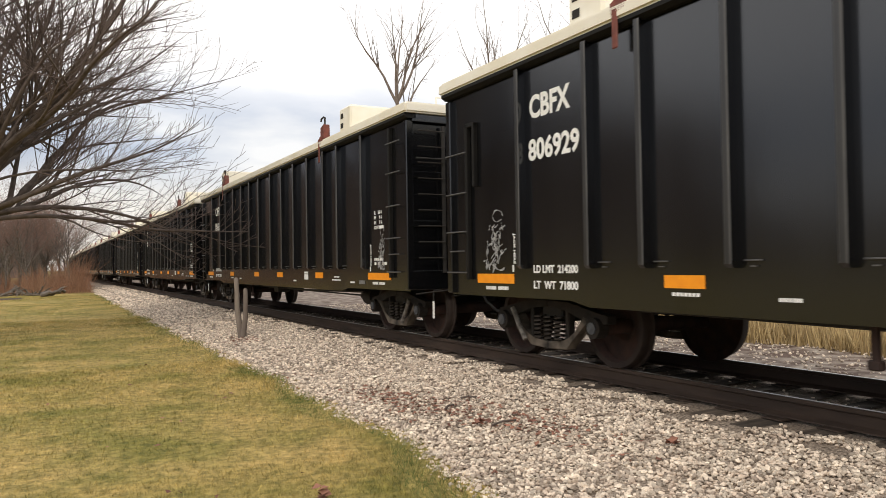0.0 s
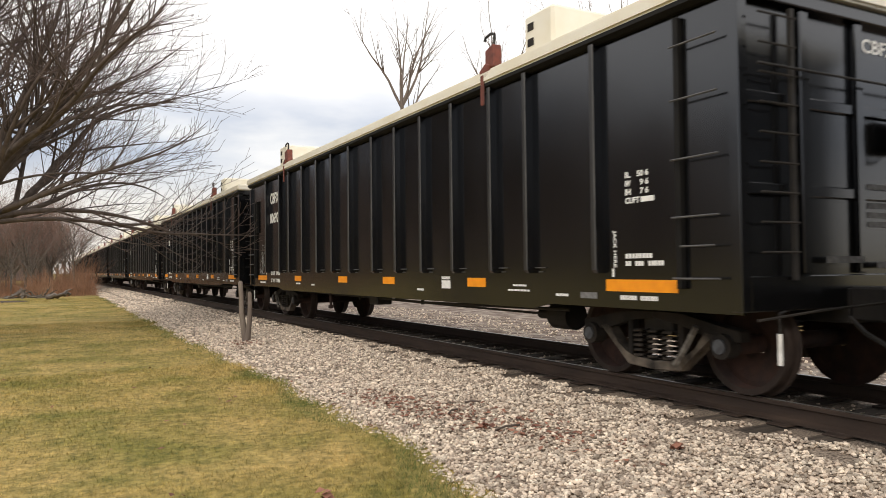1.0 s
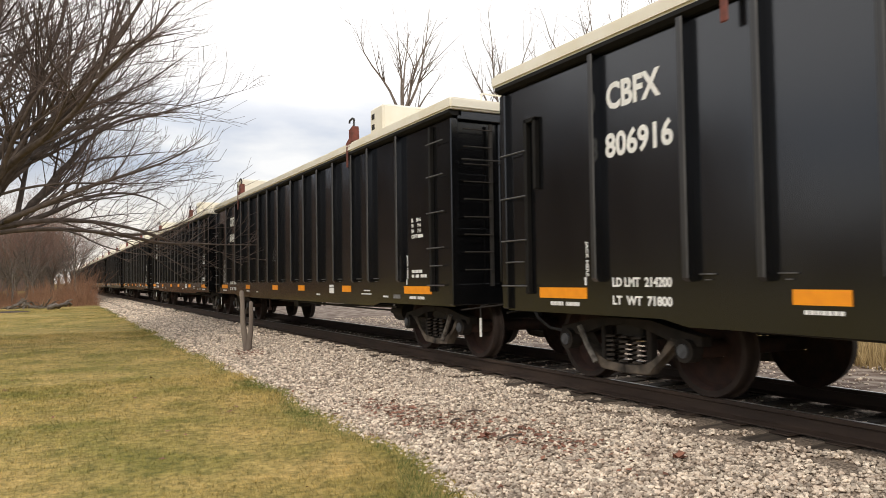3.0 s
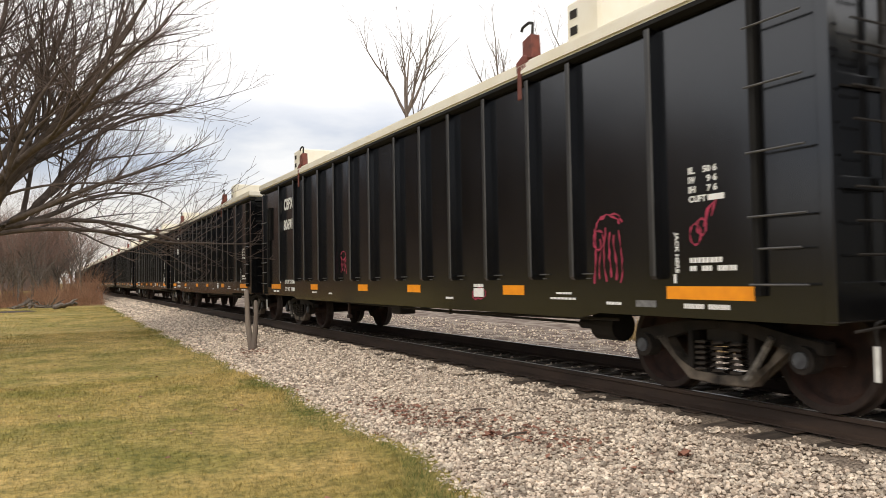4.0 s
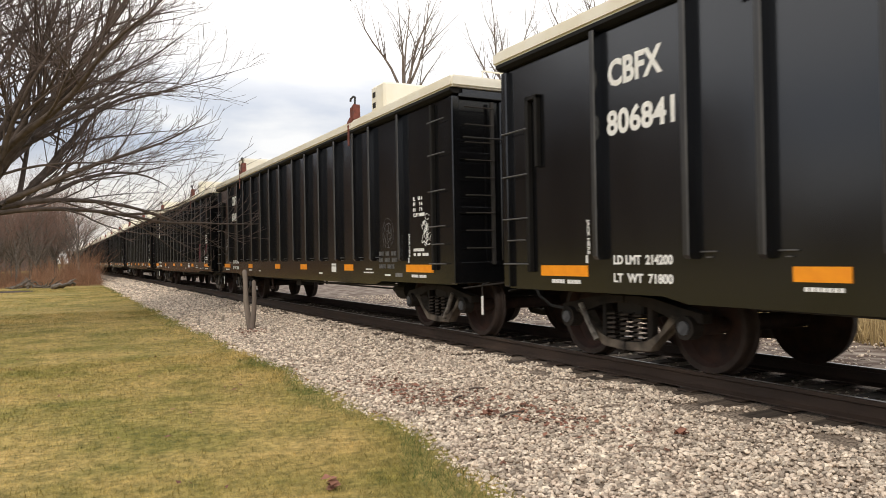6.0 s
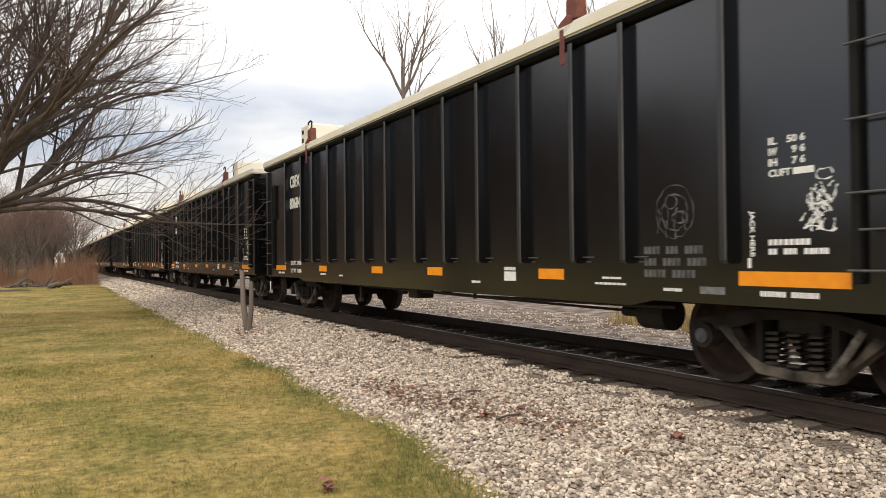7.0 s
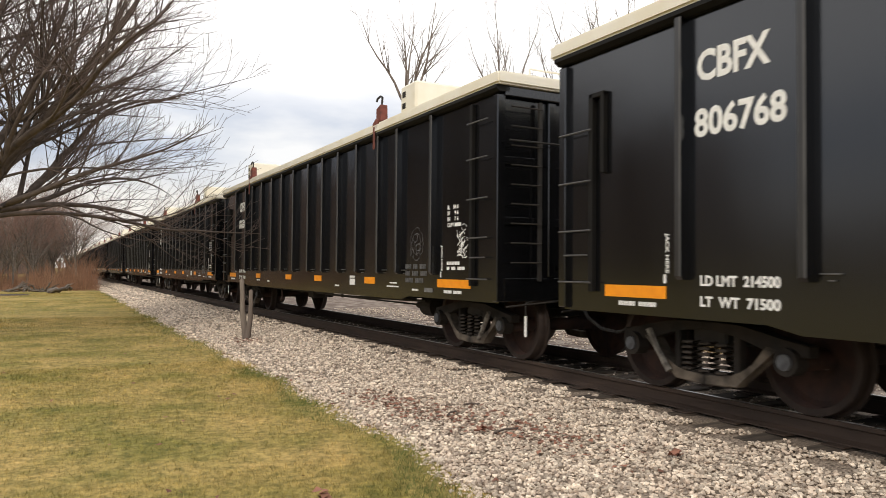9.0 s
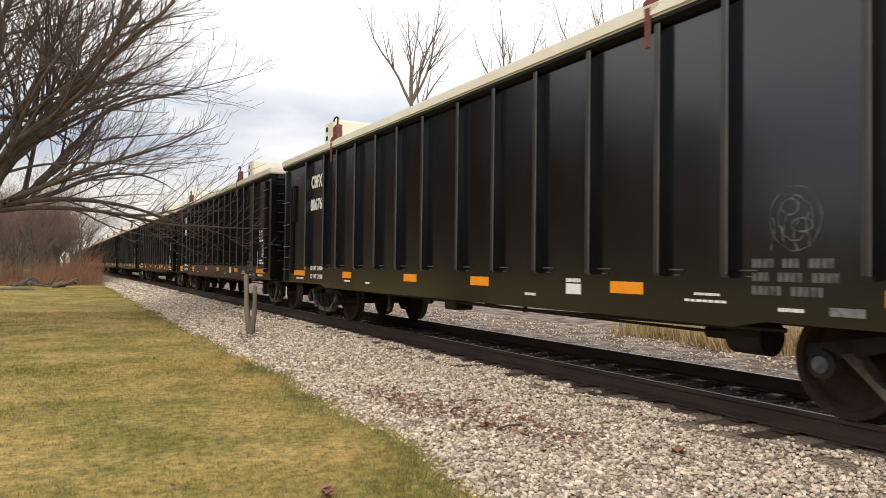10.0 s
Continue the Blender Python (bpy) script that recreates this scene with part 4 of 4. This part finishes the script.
def build_lawn_tree():
    rng = random.Random(23)
    trunk = [(Vector((0.02 * i, 0.0, 0.62 * i)), 0.37 - 0.022 * i) for i in range(7)]
    trunk[0] = (trunk[0][0], 0.48)
    lines = []
    for i in range(26):
        az = i * 2.399 + rng.uniform(-0.25, 0.25)
        el = radians((9, 15, 21, 27, 33, 39, 46, 54, 63, 75)[i * 7 % 10] + rng.uniform(-4, 4))
        p = trunk[4][0].lerp(trunk[-1][0], min(max(el * 0.8 + rng.uniform(-0.15, 0.15), 0), 1))
        way = Vector((math.cos(az) * math.cos(el), math.sin(az) * math.cos(el), math.sin(el)))
        arch = 0.005 * math.cos(el)
        bough(rng, lines, p, way, (5.0 + 2.5 * math.sin(min(el * 1.9, 1.57))) * rng.uniform(0.98, 1.16), rng.uniform(0.070, 0.145) * (0.7 if el < 0.3 else 1.0), 0, arch)
    tree = tagged(new("bare_tree"), "large leafless tree with long spreading limbs on the lawn", "tree")
    part("trunk", tubes([trunk], [BARK, TWIG]), None, tree, "grey brown trunk")
    part("crown", tubes(lines, [BARK, TWIG]), None, tree, "dense bare limbs and fine twigs")
    tree.matrix_basis = pose(-7.25, 20.0, LAWN - 0.05)
    return tree


build_lawn_tree()


def small_tree(seed, tall, forks, mats, plan, spread=0.42, bare=0.42):
    rng = random.Random(seed)
    trunk = limb(rng, Vector((0, 0, 0)), Vector((0, 0, 1)), tall * bare, tall * 0.016, 0, 0.03, 5)
    trunk = [(p, tall * (0.0105 - 0.0011 * i)) for i, (p, r) in enumerate(trunk)]
    lines = [trunk]
    for i in range(forks):
        az = i * 2.399 + rng.uniform(-0.3, 0.3)
        p = trunk[3 if bare < 0.5 else 4][0].lerp(trunk[-1][0], rng.random())
        s = spread * rng.uniform(0.5, 1.3)
        way = Vector((math.cos(az) * math.sin(s), math.sin(az) * math.sin(s), math.cos(s)))
        line = limb(rng, p, way, tall * (1 - bare) * rng.uniform(0.72, 1.03), tall * 0.0046, 0.025, 0.085, 7)
        lines.append(line)
        sprout(rng, lines, line, 0, plan)
    return tubes(lines[:1], mats), tubes(lines[1:], mats)


def plant(meshes, x, y, z, size, turn, label, group=""):
    tree = tagged(new("bare_tree"), label, "tree", group)
    part("trunk", meshes[0], None, tree)
    part("crown", meshes[1], None, tree)
    tree.matrix_basis = pose(x, y, z, 0, 0, turn) @ Matrix.Diagonal((size, size, size, 1))
    return tree


# trees beyond the track
PLAN_NEAR = [(8, 0.46, 0.5, 0.03, 0.09, 5), (6, 0.46, 0.6, 0.02, 0.10, 3)]
kinds = [small_tree(31 + i, 15.5, 6, [FAR_BARK, FAR_BARK], PLAN_NEAR, 0.40, 0.60) for i in range(3)]
for x, y, size, turn, i in ((11.15, 36, 1.19, 20, 0), (16.1, 33, 1.09, 80, 1), (17.9, 31, 1.08, 150, 2), (19.9, 29, 1.12, 210, 0), (22.3, 28, 1.15, 300, 1)):
    plant(kinds[i], x, y, LAWN - 0.15, size, turn, "slender leafless tree beyond the railway", "trees beyond the track")

# the wood at the end of the lawn
PLAN_FAR = [(11, 0.48, 0.55, 0.02, 0.10, 3), (8, 0.58, 0.65, 0.015, 0.14, 2)]
woods = [small_tree(51 + i, 11.0, 9, [LOG, WOOD_TWIG], PLAN_FAR, 0.6, 0.32) for i in range(4)]
wr = random.Random(8)
for i in range(88):
    y = wr.uniform(56, 120)
    x = wr.uniform(-40, -4.0) if i > 62 else wr.uniform(-15, -3.4)
    plant(woods[i % 4], x, y, LAWN - 0.1, wr.uniform(0.55, 1.0), wr.uniform(0, 360), "leafless tree in the wood past the lawn", "trees of the wood")
for i in range(34):
    plant(woods[i % 4], wr.uniform(4.6, 12), wr.uniform(70, 150), LAWN - 0.1, wr.uniform(0.6, 1.0), wr.uniform(0, 360), "leafless tree far along the railway", "trees of the wood")


def build_brush():
    rng = random.Random(14)
    lines = []
    for _ in range(13000):
        y = rng.uniform(55, 74)
        x = rng.uniform(-20, -2.5)
        tall = rng.uniform(0.3, 1.55) * (1.35 if x > -6 else 1) * (0.85 + 1.3 * noise.noise((x * 0.45, y * 0.3, 1.0)))
        p = Vector((x, y, LAWN - 0.05))
        d = Vector((rng.gauss(0, 0.3), rng.gauss(0, 0.3), 1))
        lines.append([(p, 0.010), (p + d * tall * 0.55, 0.008), (p + d * tall + Vector((rng.gauss(0, 0.3), rng.gauss(0, 0.3), -0.1)), 0.005)])
    ob = new("dry_brush", tubes(lines, [BRUSH, BRUSH]))
    tagged(ob, "tangle of red brown dry brush at the lawn's end", "brush", kind="stuff")


build_brush()


def build_straw():
    rng = random.Random(15)
    verts, faces = [], []
    for _ in range(12000):
        y = rng.uniform(1, 14.5)
        x = rng.uniform(6.9, 9.5) + 0.5 * noise.noise((y * 0.5, 0.0, 4.0))
        tall = rng.uniform(0.2, 0.75)
        a = rng.uniform(0, 3.14)
        w = 0.02
        i = len(verts)
        verts += [(x - w * math.cos(a), y - w * math.sin(a), LAWN - 0.14), (x + w * math.cos(a), y + w * math.sin(a), LAWN - 0.14),
                  (x + rng.gauss(0, 0.12), y + rng.gauss(0, 0.12), LAWN - 0.14 + tall)]
        faces.append((i, i + 1, i + 2))
    tagged(new("straw_grass", raw_mesh(verts, faces, [STRAW])), "tall dry straw grass beyond the railway", "grass", kind="stuff")


build_straw()


def build_lane():
    xs, ys = [3.6, 4.6, 5.6, 7.0, 9.0, 12.0, 18.0, 28.0], list(np.arange(-20, 60, 1.0)) + list(np.arange(60, 260, 10.0))
    m = len(ys)
    verts = [(x, y, (-0.47 if x < 5 else -0.50) + 0.03 * noise.noise((x, y, 5.0)) - (0.1 if x in (3.6, 28.0) else 0)) for x in xs for y in ys]
    faces = [(i * m + j, (i + 1) * m + j, (i + 1) * m + j + 1, i * m + j + 1) for i in range(len(xs) - 1) for j in range(m - 1)]
    tagged(new("gravel_lane", raw_mesh(verts, faces, [LITTER], True)), "leaf-littered gravel strip beyond the railway", "gravel strip", kind="structure")


build_lane()


def build_woodland():
    """The wooded skyline that closes the place behind the lawn and past the wood; its out-of-view stretches are added
    to darken the cars' reflections.
    """
    line = [(-70, -70), (-75, -20), (-72, 40), (-70, 100), (-45, 150), (-20, 170), (-4, 185)]
    line2 = [(60, -60), (20, -75), (-30, -78), (-70, -70)]
    pts = []
    for chain in (line2, line[1:]):
        pts += chain
    rng = random.Random(4)
    verts, faces = [], []
    dense = []
    for (x0, y0), (x1, y1) in zip(pts, pts[1:]):
        n = max(int(math.hypot(x1 - x0, y1 - y0) / 1.5), 1)
        dense += [(x0 + (x1 - x0) * i / n, y0 + (y1 - y0) * i / n) for i in range(n)]
    for i, (x, y) in enumerate(dense):
        h = 11 + 3 * noise.noise((i * 0.11, 0, 0)) + rng.uniform(-1.2, 1.2)
        # Heights set by where the car sides should reflect dark woods and open sky.
        if x < -24 and y > 62:
            h *= 2.0
        elif y > 100:
            h *= 0.9
        elif x < -60:
            h *= 0.65
        verts += [(x, y, LAWN - 0.3), (x, y, h * 0.6), (x + rng.uniform(-0.5, 0.5), y, h)]
    for i in range(len(dense) - 1):
        for k in (0, 1):
            a = i * 3 + k
            faces.append((a, a + 3, a + 4, a + 1))
    tagged(new("backdrop", raw_mesh(verts, faces, [FAR_WOOD])), "grey brown woodland skyline sheet, added mostly out of view", "woodland", kind="structure")


build_woodland()


# ---- small things on the lawn and gravel ----
def build_marker_post():
    post = tagged(new("marker_post"), "weathered forked wooden post beside the gravel", "post")
    tall = [(0.06, 0, -0.1, 0.085), (0.045, 0, 0.12, 0.078), (-0.005, 0, 0.36, 0.060), (-0.035, 0.0, 0.62, 0.056), (-0.040, 0, 0.95, 0.050), (-0.055, 0, 1.22, 0.048), (-0.056, 0, 1.25, 0.02)]
    part("tall_stake", tubes([[(Vector(p[:3]), p[3]) for p in tall]], [POST, POST]), None, post)
    brief = [(0.075, -0.02, -0.1, 0.070), (0.085, -0.02, 0.18, 0.064), (0.125, -0.02, 0.42, 0.050), (0.135, -0.02, 0.72, 0.047), (0.130, -0.02, 1.0, 0.042), (0.13, -0.02, 1.03, 0.02)]
    part("short_stake", tubes([[(Vector(p[:3]), p[3]) for p in brief]], [POST, POST]), None, post)
    post.matrix_basis = pose(-1.92, 16.0, -0.36, 0, 0, -20) @ Matrix.Diagonal((1.05, 1.05, 1.06, 1))


build_marker_post()


def build_log(x, y, length, r, turn, tilt=0.0, name="fallen_log"):
    rng = random.Random(int(x * 100))
    log = tagged(new(name), "grey fallen log lying on the grass", "log")
    n = 9
    pts = [Vector((length * (i / n - 0.5), 0.12 * math.sin(i * 0.9) * length * 0.4, r + rng.uniform(-0.02, 0.05) * (1 + 3 * i / n))) for i in range(n + 1)]
    stem = [(p, r * rng.uniform(0.75, 1.15) * (1 - 0.35 * i / n)) for i, p in enumerate(pts)]
    part("stem", tubes([[(pts[0] + Vector((0.01, 0, 0)), 0.01)] + stem + [(pts[-1] + Vector((0.04, 0, 0.02)), 0.01)]], [LOG, LOG]), None, log)
    fork = [(pts[6], r * 0.5), (pts[6] + Vector((0.25, 0.18, 0.16)), r * 0.35), (pts[6] + Vector((0.62, 0.30, 0.22)), 0.015)]
    part("broken_branch", tubes([fork], [LOG, LOG]), None, log)
    log.matrix_basis = pose(x, y, LAWN, 0, 0, turn) @ pose(0, 0, 0, 0, tilt, 0)


build_log(-4.95, 50.5, 1.35, 0.20, 14, -7)
for i in range(16):
    build_log(-7.9 + 0.16 * i, 53.6 + (i * 37 % 10) * 0.17, 1.0 + (i % 3) * 0.4, 0.04 + (i % 4) * 0.02, -50 + i * 23, -(i * 11 % 26))


def build_mulch():
    bm = bmesh.new()
    bmesh.ops.create_circle(bm, cap_ends=True, segments=24, radius=1.0, matrix=pose(0, 0, 0.03))
    bmesh.ops.create_cone(bm, cap_ends=False, segments=24, radius1=1.15, radius2=1.0, depth=0.05, matrix=pose(0, 0, 0.008))
    ob = new("mulch_bed", mesh_of(bm, MULCH))
    ob.matrix_basis = pose(-7.6, 48, LAWN, 0, 0, 0)
    tagged(ob, "dark round mulch bed in the lawn", "mulch bed")


build_mulch()


def build_leaves():
    rng = random.Random(19)
    verts, faces = [], []
    for _ in range(800):
        drift = rng.choice(((-2.1, 7.2), (-2.2, 7.9), (-1.9, 6.4), (-2.0, 15.5), (-1.7, 5.4)))
        if rng.random() < 0.75:
            x, y = rng.gauss(drift[0], 0.16), rng.gauss(drift[1], 0.45)
            z = shoulder_z(x, y) + 0.035
        elif rng.random() < 0.35:
            x, y = rng.uniform(-8, -3.2), rng.uniform(3, 16)
            z = LAWN + 0.03
        else:
            y = rng.uniform(4, 34)
            x = edge_x(y) + rng.gauss(0.14, 0.10)
            z = shoulder_z(x, y) + 0.03
        a, s = rng.uniform(0, 6.28), rng.uniform(0.02, 0.045)
        i = len(verts)
        for u, v in ((-1, 0), (0, -0.5), (1, 0), (0, 0.5)):
            verts.append((x + s * (u * math.cos(a) - v * math.sin(a)), y + s * (u * math.sin(a) + v * math.cos(a)), z + rng.uniform(-0.012, 0.014)))
        faces += [(i, i + 1, i + 3), (i + 1, i + 2, i + 3)]
    tagged(new("fallen_leaves", raw_mesh(verts, faces, [LEAF])), "scattered red brown dead leaves", "leaves", kind="stuff")


build_leaves()


def build_litter():
    rng = random.Random(77)
    for x, y in ((-2.05, 5.95), (-1.35, 4.2), (-3.95, 4.9)):
        bm = bmesh.new()
        for _ in range(7):
            px, py, pz = rng.gauss(0, 0.022), rng.gauss(0, 0.022), rng.uniform(0, 0.05)
            a = rng.uniform(0, 6.28)
            c = [bm.verts.new((px + 0.04 * math.cos(a + k * 1.57), py + 0.04 * math.sin(a + k * 1.57), pz + rng.uniform(-0.02, 0.03))) for k in range(4)]
            bm.faces.new(c[:3])
            bm.faces.new((c[0], c[2], c[3]))
        ob = new("dead_leaf_clump", mesh_of(bm, LEAF))
        ob.matrix_basis = pose(x, y, (bed_z(x) if x > -3 else LAWN) + 0.02)
        tagged(ob, "curled brown dead leaves lying on the ground", "leaves")
    for x, y, turn, ln in ((-1.9, 5.75, 12, 0.30), (-1.95, 6.7, 40, 0.22), (-1.6, 6.9, -20, 0.16)):
        bm = path_rod(bmesh.new(), [(-ln / 2, 0, 0), (0, 0.015, 0.01), (ln / 2, -0.01, 0.004)], 0.011)
        ob = new("twig", mesh_of(bm, BARK))
        ob.matrix_basis = pose(x, y, bed_z(x) + 0.035, 0, 0, turn)
        tagged(ob, "short dark broken twig on the gravel", "twig")


build_litter()


def build_house(x, y, turn):
    house = tagged(new("house"), "white sided house far behind the wood", "house")
    part("wall", box(bmesh.new(), -5, 5, -4, 4, 0, 3.0), SIDING, house)
    part("roof", prism(bmesh.new(), [(-5.5, 3.0), (5.5, 3.0), (0, 5.6)], "y", -4.4, 4.4), ROOFING, house)
    for wx in (-3, 0.5, 3):
        part("window", box(bmesh.new(), wx - 0.5, wx + 0.5, -4.05, -4.0, 1.0, 2.2), PANE, house)
    house.matrix_basis = pose(x, y, LAWN, 0, 0, turn)


build_house(-22, 150, 10)
build_house(-45, 165, -15)


# ---- what moves ----
def motions():
    for k, car in cars.items():
        y = START + PITCH * k
        walk(car, [(t, pose(MID, y + s, 0)) for t, s in TRAIN_ROWS])
        if k > 1:
            continue
        step = 1 / 30
        for bogie in [c for c in car.children if c.name.startswith("truck")]:
            for ws in [c for c in bogie.children if c.name.startswith("wheelset")]:
                at = ws.matrix_basis.translation.copy()
                rows = []
                for i in range(301):
                    t = i * step
                    rows.append((t, pose(at.x, at.y, at.z, -math.degrees(SPEED * t / WHEEL_R), 0, 0)))
                walk(ws, rows)


motions()
